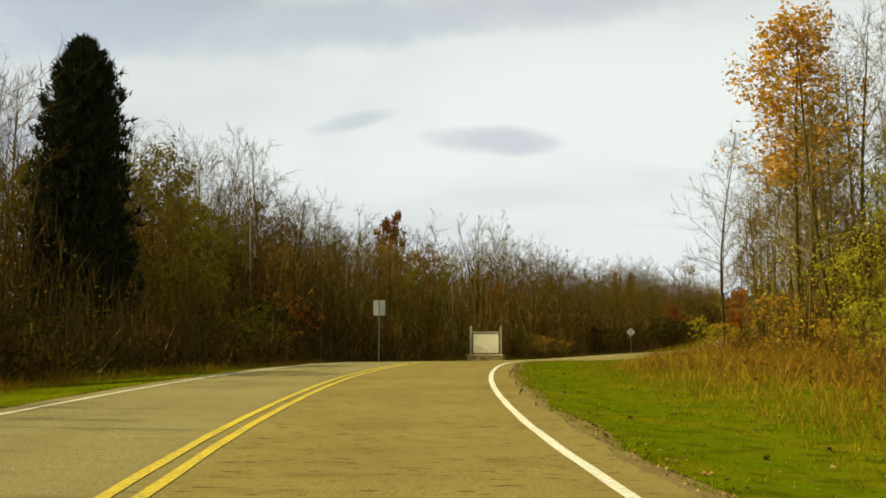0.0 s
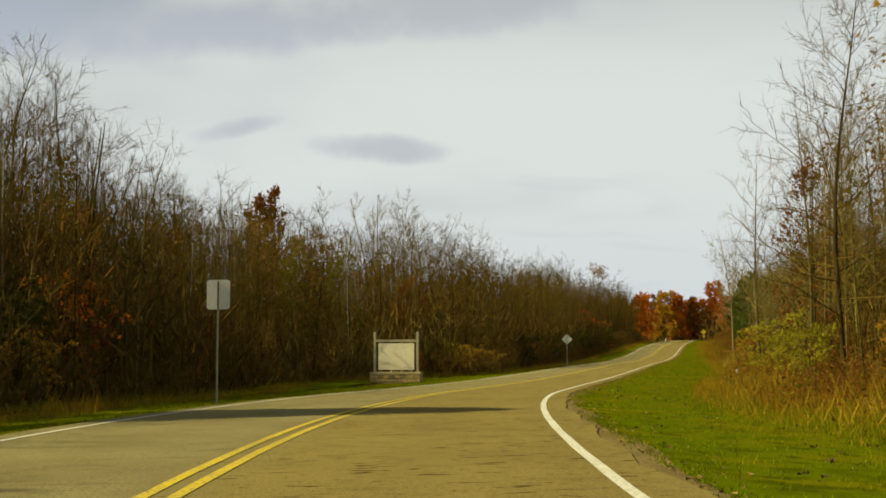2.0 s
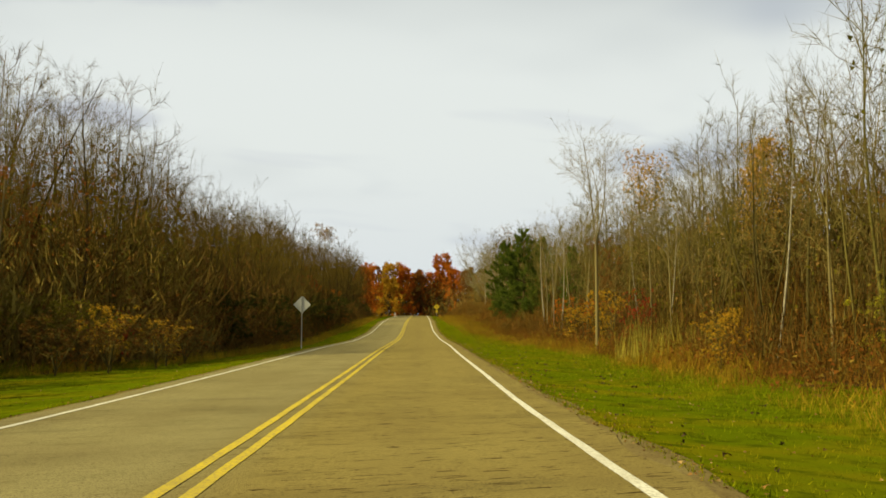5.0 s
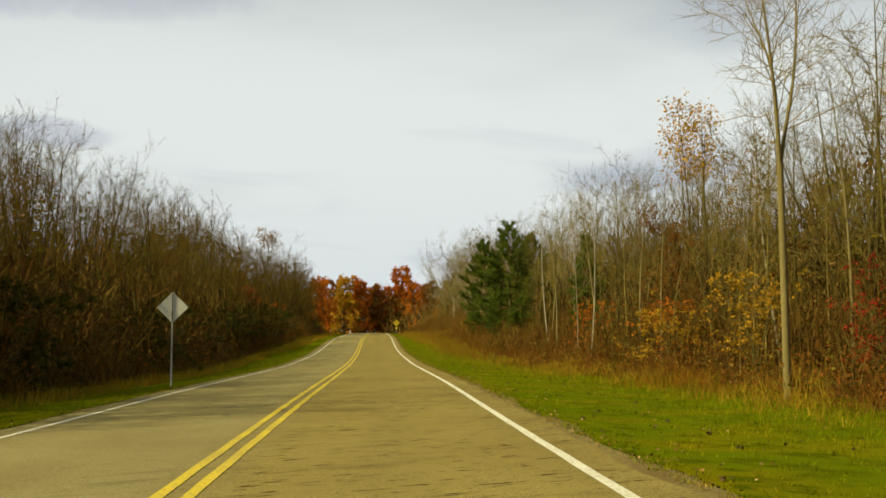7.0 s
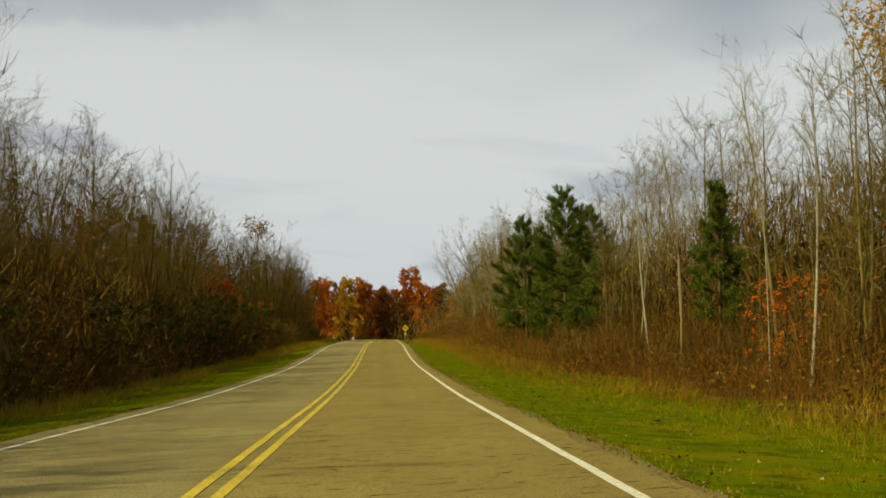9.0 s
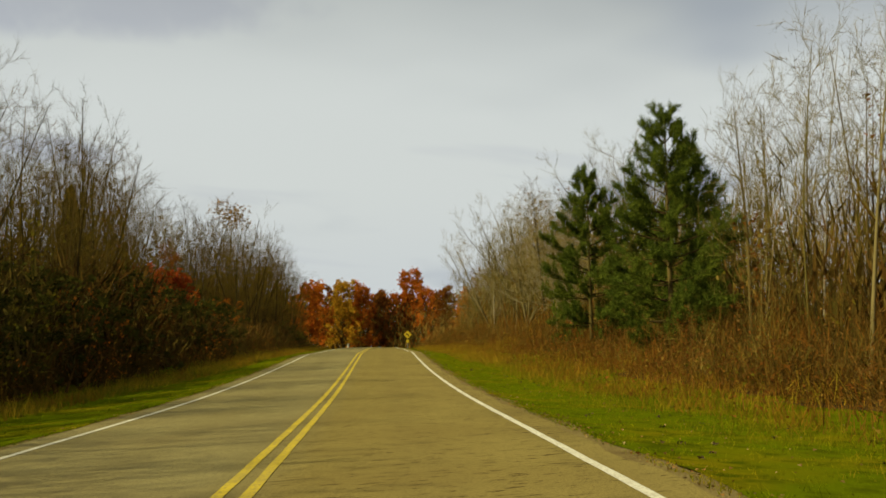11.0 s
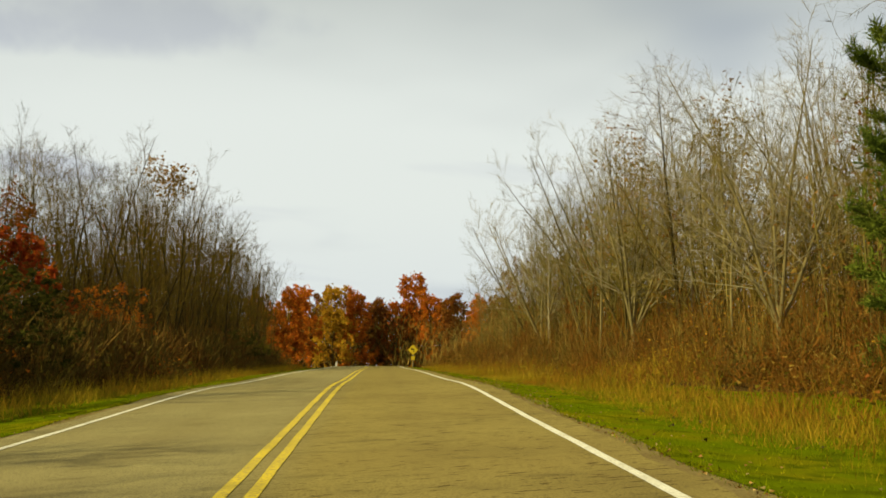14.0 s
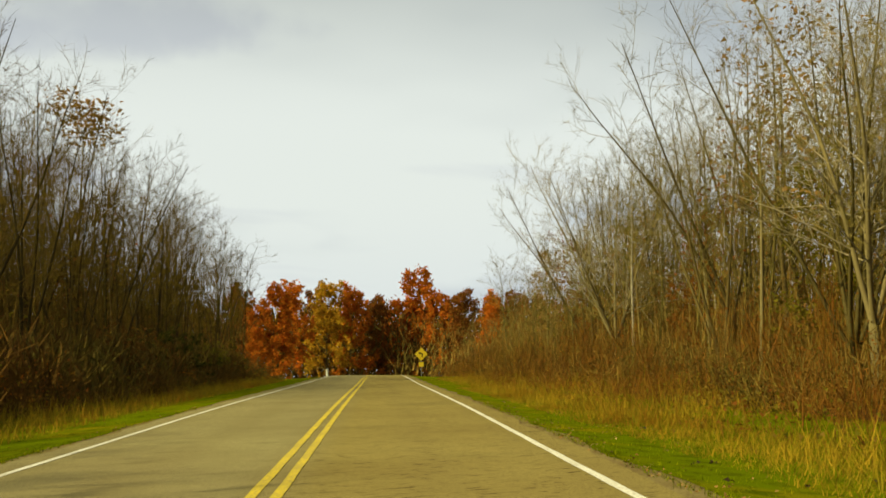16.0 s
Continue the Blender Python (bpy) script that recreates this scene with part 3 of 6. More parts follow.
# ---------------------------------------------------------------- trees
TOP_Q = (45, 60, 75, 90, 105, 120, 135, 150, 170, 200, 235, 250, 265, 285, 320, 360)
TOP_D = (10, 14, 18, 24, 30)
TOPS_LEFT = np.array([[9.5, 10.6, 13.5, 13.5, 13.5], [9.0, 12.0, 13.6, 14.9, 13.5], [7.9, 9.9, 12.4, 16.6, 18.3], [8.4, 8.8, 11.1, 13.9, 18.4], [10.9, 11.3, 10.5, 13.1, 15.4], [10.7, 13.6, 14.4, 13.0, 15.2], [9.2, 12.1, 15.1, 16.7, 14.4], [10.0, 11.8, 13.2, 17.4, 18.8], [10.5, 12.7, 15.2, 16.3, 19.6], [10.3, 13.1, 15.7, 17.6, 18.9], [9.6, 12.2, 14.9, 17.7, 18.9], [10.0, 11.5, 14.8, 18.1, 19.1], [10.7, 13.2, 13.4, 18.4, 19.4], [10.2, 14.4, 15.5, 17.4, 20.0], [11.3, 13.8, 17.9, 19.1, 20.9], [13.5, 15.5, 16.9, 20.2, 22.4]])
TOPS_RIGHT = np.array([[8.9, 12.8, 18.0, 18.0, 18.0], [9.3, 15.3, 18.0, 18.0, 18.0], [8.6, 17.2, 21.2, 18.0, 18.0], [6.3, 12.8, 24.7, 18.0, 18.0], [6.9, 9.0, 17.0, 18.0, 18.0], [7.6, 9.5, 11.4, 21.6, 18.0], [7.3, 9.6, 11.9, 17.8, 18.0], [7.7, 9.9, 11.5, 14.8, 25.0], [9.5, 10.7, 13.4, 15.2, 17.6], [8.6, 11.5, 14.3, 17.6, 20.7], [7.9, 12.0, 14.5, 17.7, 21.5], [9.4, 11.0, 14.3, 17.6, 22.7], [11.1, 13.3, 14.4, 17.8, 22.7], [11.4, 15.2, 18.3, 19.3, 22.4], [13.7, 15.7, 19.4, 22.3, 22.4], [18.0, 17.3, 20.3, 25.4, 24.7]])


def wood_top(x, y):
    """The height of the woods' canopy at a place."""
    s, d = road_sd(x, y)
    return 99.0 if s[0] > 452 else float(canopy(s, d)[0])


def canopy(s, d):
    """The same by station and distance from the road, for arrays of one side."""
    table = TOPS_LEFT if d[0] < 0 else TOPS_RIGHT
    cols = np.stack([np.interp(s - 60.0, TOP_Q, table[:, k]) for k in range(5)], 1)
    k = np.clip(np.interp(np.abs(d), TOP_D, np.arange(5.0)), 0, 3.999)
    i, row = k.astype(int), np.arange(len(k))
    return cols[row, i] + (cols[row, i + 1] - cols[row, i]) * (k - i)


def sweep(rng, start, direction, length, n, lift=0.0, wob=0.05):
    """A smoothly bent line of n + 1 points that turns upwards by lift."""
    d = np.array(direction, float); d /= np.linalg.norm(d)
    u = (np.arange(n) + 0.5)[:, None] / n
    way = d + u * (rng.normal(size=3) * wob + np.array([0, 0, lift])) + np.sin(u * 6.283) * rng.normal(size=3) * wob * 0.6
    way *= length / n / np.linalg.norm(way, axis=1)[:, None]
    return np.vstack([start, np.asarray(start, float) + np.cumsum(way, axis=0)])


def on_line(pts, u):
    k = u * (len(pts) - 1); a = int(min(k, len(pts) - 2))
    return pts[a] + (pts[a + 1] - pts[a]) * (k - a), pts[a + 1] - pts[a]


def aside(d, azimuth, angle):
    """The direction that leaves d by an angle, towards an azimuth about it."""
    d = d / np.linalg.norm(d)
    ref = np.array([1.0, 0, 0]) if abs(d[0]) < 0.8 else np.array([0, 1.0, 0])
    e = np.cross(d, ref); e /= np.linalg.norm(e)
    return d * math.cos(angle) + (e * math.cos(azimuth) + np.cross(d, e) * math.sin(azimuth)) * math.sin(angle)


def bare_crown(rng, H, stems=1, fork=0.12, limbs=17, subs=5, twigs=12, low=0.3, spread=0.33, up=1.1, fat=1.0, dome=0.55, fine=0.0062, splay=0.36):
    """Trunk, branch and tip points of a leafless tree of height H."""
    trunk, crown, tips = Geo(), Geo(), []
    leaders = []
    if stems == 1:
        pts = sweep(rng, (0, 0, -0.3), (rng.normal() * 0.03, rng.normal() * 0.03, 1), H * 0.93, 8, 0.0, 0.06)
        trunk.tube(pts, np.linspace(1, 0.10, 9) ** 1.1 * H * 0.0088 * fat + 0.006, 7)
        leaders.append((pts, H * 0.0088 * fat, limbs))
    else:
        base = sweep(rng, (0, 0, -0.3), (0, 0, 1), H * fork + 0.3, 3, 0.0, 0.03)
        trunk.tube(base, np.linspace(1.1, 0.85, 4) * H * (0.0095 + 0.0006 * stems) * fat, 7)
        for k in range(stems):
            a = k * 6.283 / stems + rng.uniform(-0.4, 0.4)
            lean = splay * rng.uniform(0.25, 1.25)
            pts = sweep(rng, base[-1] - (0, 0, 0.12), (math.cos(a) * lean, math.sin(a) * lean, 1), H * (0.97 - fork) * rng.uniform(0.86, 1.0), 8, 0.12, 0.09)
            trunk.tube(pts, np.linspace(1, 0.09, 9) * H * 0.0062 * fat + 0.006, 6)
            leaders.append((pts, H * 0.0062 * fat, max(4, limbs * 2 // (stems + 1))))
    tilt = math.atan2(1.0, up)
    for pts, r0, count in leaders:
        for k in range(count):
            u = low + (0.98 - low) * (k + rng.uniform(0, 1)) / count
            p, d = on_line(pts, u)
            L = H * spread * (1.05 - dome * u) * rng.uniform(0.6, 1.2)
            limb = sweep(rng, p, aside(d, k * 2.4 + rng.uniform(-0.5, 0.5), tilt * rng.uniform(0.75, 1.4) * (1.2 - 0.4 * u)), L, 4, 0.22, 0.26)
            r = r0 * (1 - u * 0.85) * 0.36 + 0.004
            crown.tube(limb, np.linspace(r, r * 0.3, 5), 3)
            for q in range(subs):
                v = 0.18 + 0.82 * (q + rng.uniform(0, 1)) / subs
                p2, d2 = on_line(limb, min(v, 0.99))
                L2 = (0.3 + L * 0.48) * (1.15 - 0.55 * v) * rng.uniform(0.55, 1.2)
                sub = sweep(rng, p2, aside(d2, q * 3.14 + rng.uniform(-1.0, 1.0), rng.uniform(0.45, 1.1)) + np.array([0, 0, 0.08]), L2, 2, 0.18, 0.2)
                crown.tube(sub, [r * 0.34 + 0.003, r * 0.2 + 0.003, 0.003], 3)
                us = rng.uniform(0.1, 1.0, (twigs, 1))
                p3 = sub[0] + (sub[-1] - sub[0]) * us
                d3 = (sub[-1] - sub[0]) / np.linalg.norm(sub[-1] - sub[0])
                o3 = d3 + rng.normal(size=(twigs, 3)) * 0.6 + np.array([0, 0, 0.1])
                o3 *= (0.22 + L2 * rng.uniform(0.2, 0.55, (twigs, 1))) / np.linalg.norm(o3, axis=1)[:, None]
                crown.sprigs(p3, o3, fine * (1.2 - 0.5 * u), rng)
                tips.extend(p3 + o3 * rng.uniform(0.4, 1.0, (twigs, 1)))
    return trunk, crown, np.array(tips)


TREE_KINDS = {}


def tree_kind(key, seed, H, bark="bark", twig="twig", leaf=None, leaf_n=0, leaf_size=0.09, leaf_low=0.0, name="bare_tree", label="", **kw):
    rng = np.random.default_rng(seed)
    trunk, crown, tips = bare_crown(rng, H, **kw)
    entry = {"H": H, "name": name, "label": label, "parts": [("trunk", trunk.mesh("trunk", M[bark], True)), ("crown", crown.mesh("crown", M[twig]))]}
    if leaf:
        t = tips[tips[:, 2] > leaf_low * H]
        c = t[rng.integers(0, len(t), leaf_n)] + rng.normal(size=(leaf_n, 3)) * (0.02 if leaf_size > 0.2 else 0.014) * H
        g = Geo(); g.leaves(c, leaf_size, rng)
        entry["parts"].append(("foliage", g.mesh("foliage", M[leaf])))
    TREE_KINDS[key] = entry


def plant(key, x, y, H, turn=0.0, group="", lean=(0, 0), wide=1.0, label="", capped=True):
    k = TREE_KINDS[key]
    if capped:
        H = min(H, 1.03 * wood_top(x, y))
    f = H / k["H"]
    m = pose(x, y, gz(x, y) - 0.03, lean[0], lean[1], turn)
    ob = thing(k["name"], m, label or k["label"], "tree" if k["name"] != "shrub" else "shrub", group)
    ob.scale = (f * wide, f * wide, f)
    for pname, me in k["parts"]:
        part(pname, me, ob)
    return ob


# a tree in the bark and twig colours darkened for shade
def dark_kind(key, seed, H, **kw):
    tree_kind(key, seed, H, bark="shade_bark", twig="cherry_twig", fine=0.0075, **kw)


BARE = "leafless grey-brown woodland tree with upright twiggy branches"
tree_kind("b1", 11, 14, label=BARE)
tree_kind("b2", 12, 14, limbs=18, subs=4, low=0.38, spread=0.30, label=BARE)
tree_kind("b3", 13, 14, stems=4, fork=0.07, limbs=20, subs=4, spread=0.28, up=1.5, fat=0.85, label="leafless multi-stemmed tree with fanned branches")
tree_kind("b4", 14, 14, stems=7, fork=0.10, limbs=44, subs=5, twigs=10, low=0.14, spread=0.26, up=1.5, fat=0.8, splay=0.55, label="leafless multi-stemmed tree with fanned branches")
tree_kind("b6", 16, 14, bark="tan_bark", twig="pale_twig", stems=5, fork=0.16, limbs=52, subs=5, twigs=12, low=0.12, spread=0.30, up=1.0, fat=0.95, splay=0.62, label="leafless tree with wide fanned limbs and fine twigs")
DARK = "leafless woodland tree in shade-darkened bark with fine upswept twigs"
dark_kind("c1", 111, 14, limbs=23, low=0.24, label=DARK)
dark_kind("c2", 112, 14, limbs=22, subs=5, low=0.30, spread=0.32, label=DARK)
dark_kind("c3", 113, 14, stems=4, fork=0.10, limbs=19, subs=4, low=0.22, spread=0.30, up=1.4, fat=0.85, label="leafless multi-stemmed tree in shade-darkened bark with fanned branches")
dark_kind("c4", 114, 14, stems=6, fork=0.04, limbs=28, subs=4, twigs=11, low=0.2, spread=0.27, up=1.6, fat=0.6, label="leafless multi-stemmed tree in shade-darkened bark with fanned branches")
tree_kind("b5", 15, 14, limbs=13, low=0.5, spread=0.33, up=1.2, fat=0.8, label="slender leafless tree with a high crown")
tree_kind("fk", 24, 12, bark="tan_bark", stems=3, fork=0.48, splay=0.46, limbs=26, subs=5, twigs=8, low=0.16, spread=0.27, up=1.0, fat=0.68, label="tall bare tree that forks into spreading limbs")
for key, seed in (("t1", 25), ("t2", 26), ("t3", 27)):
    tree_kind(key, seed, 12, bark="tan_bark" if key != "t2" else "pale_bark", stems=1, limbs=16, subs=4, twigs=8, low=0.45, spread=0.24, up=1.3, fat=0.75, label="slender bare tree with a smooth pale trunk")
tree_kind("p1", 21, 16, bark="pale_bark", twig="pale_twig", limbs=14, low=0.35, spread=0.32, up=1.2, fat=0.45, label="pale-barked leafless tree at the wood's edge")
tree_kind("p2", 22, 16, stems=6, fork=0.10, fat=0.9, bark="bark", twig="twig", limbs=22, subs=5, low=0.35, spread=0.24, up=1.5, fine=0.012, label="pale leafless tree with upswept branches")
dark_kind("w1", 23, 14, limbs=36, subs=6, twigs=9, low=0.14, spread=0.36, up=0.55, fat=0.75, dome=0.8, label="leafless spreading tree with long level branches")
tree_kind("o1", 31, 18, leaf="amber", leaf_n=5200, leaf_low=0.5, leaf_size=0.10, name="autumn_tree", label="tall tree with orange leaves in its upper crown", low=0.28, spread=0.205, limbs=34, subs=4, twigs=7, up=1.3, fat=0.9)
tree_kind("o4", 37, 18, leaf="amber", leaf_n=1900, leaf_low=0.68, leaf_size=0.10, name="autumn_tree", label="tall grey tree that keeps orange leaves at its top", stems=4, fork=0.05, splay=0.16, low=0.35, spread=0.2, limbs=40, subs=4, up=1.4, fat=0.9)
tree_kind("ot", 36, 18, leaf="tan", leaf_n=650, leaf_low=0.86, leaf_size=0.13, name="autumn_tree", label="tall bare tree with a tuft of orange leaves at its top", low=0.3, spread=0.27, limbs=22, subs=5)
tree_kind("o2", 32, 16, leaf="tan", leaf_n=700, leaf_low=0.45, leaf_size=0.11, name="autumn_tree", label="thinly leaved tree with tan autumn leaves", low=0.3, spread=0.27)
tree_kind("o3", 33, 14, leaf="rust", leaf_n=1100, leaf_low=0.35, leaf_size=0.085, name="autumn_tree", label="tree with withered brown leaves", low=0.2)
tree_kind("ol", 34, 12, leaf="olive", leaf_n=3800, leaf_low=0.3, leaf_size=0.10, name="autumn_tree", label="tree with fading olive-green leaves", low=0.2)
tree_kind("yg", 35, 12, leaf="yellow_green", leaf_n=5200, leaf_low=0.1, leaf_size=0.075, name="autumn_tree", label="tree with yellow-green leaves at the wood's edge", low=0.15, spread=0.34)
for key, leaf, seed in (("f_orange", "orange", 41), ("f_russet", "russet", 42), ("f_gold", "gold", 43), ("f_brown", "rust", 44)):
    tree_kind(key, seed, 18, leaf=leaf, leaf_n=4400, leaf_low=0.05, leaf_size=0.28, name="autumn_tree", limbs=32, subs=3, twigs=3, low=0.08, spread=0.34, up=0.7, fat=1.2,
              label={"f_orange": "tree in full orange autumn leaf", "f_russet": "tree in dark russet autumn leaf", "f_gold": "tree in golden yellow autumn leaf", "f_brown": "tree in dull brown autumn leaf"}[key])
for key, leaf, seed in (("m_tan", "tan", 45), ("m_olive", "olive", 46), ("m_rust", "rust", 47), ("m_gold", "gold", 48)):
    tree_kind(key, seed, 12, leaf=leaf, leaf_n=2600, leaf_low=0.1, leaf_size=0.095, name="autumn_tree", limbs=18, subs=4, twigs=5, low=0.12, spread=0.32, up=1.2,
              label={"m_tan": "slender tree with dry tan leaves", "m_olive": "slender tree with fading olive leaves", "m_rust": "slender tree with rust-brown leaves", "m_gold": "slender tree with golden leaves"}[key])
for key, leaf, seed, n, size in (("s_gold", "gold", 51, 1500, 0.055), ("s_orange", "orange", 52, 1500, 0.055), ("s_red", "red", 53, 1400, 0.055),
                                 ("s_scarlet", "scarlet", 57, 2600, 0.075), ("s_dark", "dark_olive", 58, 2200, 0.07),
                                 ("s_yg", "yellow_green", 54, 4200, 0.046), ("s_brown", "brown", 55, 1300, 0.06), ("s_olive", "olive", 56, 1500, 0.06)):
    tree_kind(key, seed, 4, leaf=leaf, leaf_n=n, leaf_size=size, leaf_low=0.05, name="shrub", stems=6, limbs=16, subs=3, twigs=3, low=0.12, spread=0.42, up=0.7,
              label={"s_gold": "shrub with golden autumn leaves", "s_orange": "shrub with orange autumn leaves", "s_red": "shrub with deep red leaves", "s_scarlet": "tall shrub with orange-red leaves", "s_dark": "dense shrub with dark olive leaves",
                     "s_yg": "shrub with yellow-green leaves", "s_brown": "brown-leaved shrub at the wood's edge", "s_olive": "olive-green leaved shrub beside the verge"}[key])


def cedar(label, seed, H, R, x, y, whorls, per, tuft, tufts, low):
    """A columnar evergreen: trunk, steep boughs and tufts of scaly foliage along them."""
    rng = np.random.default_rng(seed)
    trunk, boughs, foliage = Geo(), Geo(), Geo()
    pts = sweep(rng, (0, 0, -0.3), (0, 0, 1), H * 0.98, 8, 0.0, 0.03)
    trunk.tube(pts, np.linspace(1, 0.06, 9) * H * 0.013 + 0.01, 8)
    cs, ds = [], []
    for k in range(whorls):
        u = low + (0.985 - low) * k / (whorls - 1)
        reach = R * min((1.0 - u) ** 0.42, (1.0 - u) * 2.6 + 0.04) * (0.85 + 0.15 * min(1, u * 5))
        for q in range(per):
            a = q * 6.283 / per + k * 0.9 + rng.uniform(-0.35, 0.35)
            p, _ = on_line(pts, min(0.99, u + rng.uniform(-0.012, 0.012)))
            L = reach * rng.uniform(0.65, 1.15)
            b = sweep(rng, p, (math.cos(a), math.sin(a), 0.9), L, 4, 0.35, 0.14)
            boughs.tube(b, np.linspace(0.012 + L * 0.012, 0.006, 5), 3)
            for w in range(tufts):
                v = 0.25 + 0.75 * (w + rng.uniform(0, 1)) / tufts
                c, d = on_line(b, min(v, 0.99))
                cs.append(c + rng.normal(size=3) * (0.05 + 0.11 * L * (1.1 - v)))
                ds.append(d / np.linalg.norm(d) + np.array([0, 0, 0.7]))
    cs, ds = np.array(cs), np.array(ds)
    for _ in range(8):
        o = ds + rng.normal(size=cs.shape) * 0.7
        o *= tuft * rng.uniform(0.5, 1.15, (len(cs), 1)) / np.linalg.norm(o, axis=1)[:, None]
        foliage.sprigs(cs + rng.normal(size=cs.shape) * 0.08, o, tuft * 0.11, rng)
    ob = thing("cedar_tree", pose(x, y, gz(x, y) - 0.03), label, "tree")
    part("trunk", trunk.mesh("trunk", M["bark"], True), ob)
    part("crown", boughs.mesh("crown", M["shade_bark"]), ob)
    part("foliage", foliage.mesh("foliage", M["dark_needle"]), ob)
    return ob


cedar("tall dense dark columnar cedar tree", 61, 15.8, 4.1, -16.9, 49.3, 54, 11, 0.46, 11, 0.03)


def pine(label, seed, H, R, x, y, whorls=13, per=6, low=0.12, slim=1.0):
    """A white pine: tiers of long boughs that turn up at their ends, each with branchlets brushed with needles."""
    rng = np.random.default_rng(seed)
    trunk, boughs, foliage = Geo(), Geo(), Geo()
    pts = sweep(rng, (0, 0, -0.3), (0, 0, 1), H * 0.97, 8, 0.0, 0.03)
    trunk.tube(pts, np.linspace(1, 0.05, 9) * H * 0.012 + 0.012, 8)
    cs, ds = [], []
    for k in range(whorls):
        u = low + (0.97 - low) * (k / (whorls - 1)) ** 0.95
        reach = R * slim * min(1.0, 0.62 + (u - low) * 1.6) * (1.02 - u) ** 0.72 + 0.25
        for q in range(per):
            a = q * 6.283 / per + k * 1.1 + rng.uniform(-0.4, 0.4)
            p, _ = on_line(pts, min(0.99, u + rng.uniform(-0.02, 0.02)))
            L = reach * rng.uniform(0.55, 1.2)
            rise = -0.08 + 1.0 * u * u
            b = sweep(rng, p, (math.cos(a), math.sin(a), rise), L, 5, 0.38, 0.14)
            boughs.tube(b, np.linspace(0.014 + L * 0.010, 0.006, 6), 3)
            arms = [(b, 0.45)]
            for w in range(int(4 + 3.2 * L)):
                v = rng.uniform(0.28, 0.95)
                c, d = on_line(b, v)
                out = aside(d, (w % 2) * 3.14 + rng.uniform(-0.7, 0.7), rng.uniform(0.5, 0.95)) + np.array([0, 0, 0.35])
                arm = sweep(rng, c, out, (0.35 + 0.34 * L * (1.1 - v)) * rng.uniform(0.7, 1.3), 3, 0.5, 0.1)
                boughs.tube(arm, [0.010, 0.008, 0.006, 0.004], 3)
                arms.append((arm, 0.15))
            for arm, start in arms:
                n = int(np.linalg.norm(arm[-1] - arm[0]) * (1 - start) * 17) + 4
                for v in np.linspace(start, 0.995, n):
                    c, d = on_line(arm, v)
                    cs.append(c); ds.append(d / np.linalg.norm(d))
    cs, ds = np.array(cs), np.array(ds)
    for _ in range(6):
        o = ds * 0.75 + rng.normal(size=cs.shape) * 0.62 + (0, 0, 0.12)
        o *= rng.uniform(0.13, 0.25, (len(cs), 1)) / np.linalg.norm(o, axis=1)[:, None]
        foliage.sprigs(cs + rng.normal(size=cs.shape) * 0.06, o, 0.017, rng)
    ob = thing("pine_tree", pose(x, y, gz(x, y) - 0.03, 0, 0, seed * 40), label, "tree")
    part("trunk", trunk.mesh("trunk", M["bark"], True), ob)
    part("crown", boughs.mesh("crown", M["shade_bark"]), ob)
    part("foliage", foliage.mesh("foliage", M["needle"]), ob)
    return ob


PINE = "green pine tree with bushy upturned boughs at the wood's edge"
pine(PINE, 62, 12.4, 4.6, 73.6, 216.0)
pine(PINE, 63, 13.4, 5.0, 69.2, 201.0)
pine(PINE, 65, 12.6, 4.6, 75.0, 207.5)
pine("dark green pine tree among bare trees", 66, 9.4, 1.8, 59.9, 169.9, whorls=11, per=5, low=0.3)
cedar("dark narrow cedar tree among bare trees", 67, 16.0, 2.0, 44.7, 259.8, 34, 7, 0.6, 5, 0.1)

S0 = 60.0   # the station of the walk's start
# single trees that stand out
plant("w1", 16.0, 62.0, 14.4, 30, capped=False)
plant("o1", 17.4, 53.2, 18.4, 0, wide=1.25, capped=False)
plant("b2", 21.0, 58.5, 17.0, 80, capped=False)
plant("b1", 20.0, 51.0, 18.0, 10, capped=False)
plant("yg", 20.8, 47.5, 11.0, 10)
plant("yg", 24.5, 52.0, 9.5, 120)
plant("s_yg", 17.5, 44.0, 4.6, 30)
plant("s_gold", 15.5, 49.0, 3.4, 30)
plant("s_gold", 14.2, 54.5, 2.2, 30)
plant("s_yg", 17.8, 38.0, 3.6, 200)
plant("s_gold", 13.0, 36.5, 1.8, 90)
plant("s_yg", 12.0, 30.0, 2.2, 10)
plant("s_yg", 14.6, 33.0, 2.6, 70)
plant("s_yg", 15.2, 62.5, 2.6, 20)
plant("s_gold", 21.5, 83.0, 1.6, 20)
plant("b1", 20.8, 80.6, 12.4, 20, wide=0.8, capped=False)
plant("b2", 22.4, 78.2, 14.5, 140, wide=0.8, capped=False)
plant("m_rust", 23.6, 80.4, 11.5, 40, wide=0.8, capped=False)
plant("b5", 24.6, 83.6, 12.5, 70, capped=False)
plant("b1", 26.0, 79.0, 13.5, 200, capped=False)
plant("s_yg", 20.9, 78.6, 2.7, 0, wide=1.6)
plant("s_yg", 22.9, 82.4, 2.3, 40, wide=1.4)
plant("s_yg", 29.8, 93.5, 2.6, 90, wide=1.2)
plant("s_gold", 26.0, 97.0, 1.9, 140)
plant("s_gold", 32.8, 106.0, 2.2, 140)
plant("fk", 33.8, 118.1, 11.2, 200, capped=False)
plant("o4", 64.1, 161.6, 18.8, 120, capped=False)
plant("o1", 46.0, 121.0, 12.6, 60, capped=False)
plant("o2", 38.0, 109.0, 10.0, 160, capped=False)
plant("p1", 50.0, 154.5, 11.0, 80, wide=0.6, capped=False)
plant("s_gold", 38.1, 124.2, 3.4, 0)
plant("s_gold", 41.0, 132.6, 2.6, 50, wide=1.4)
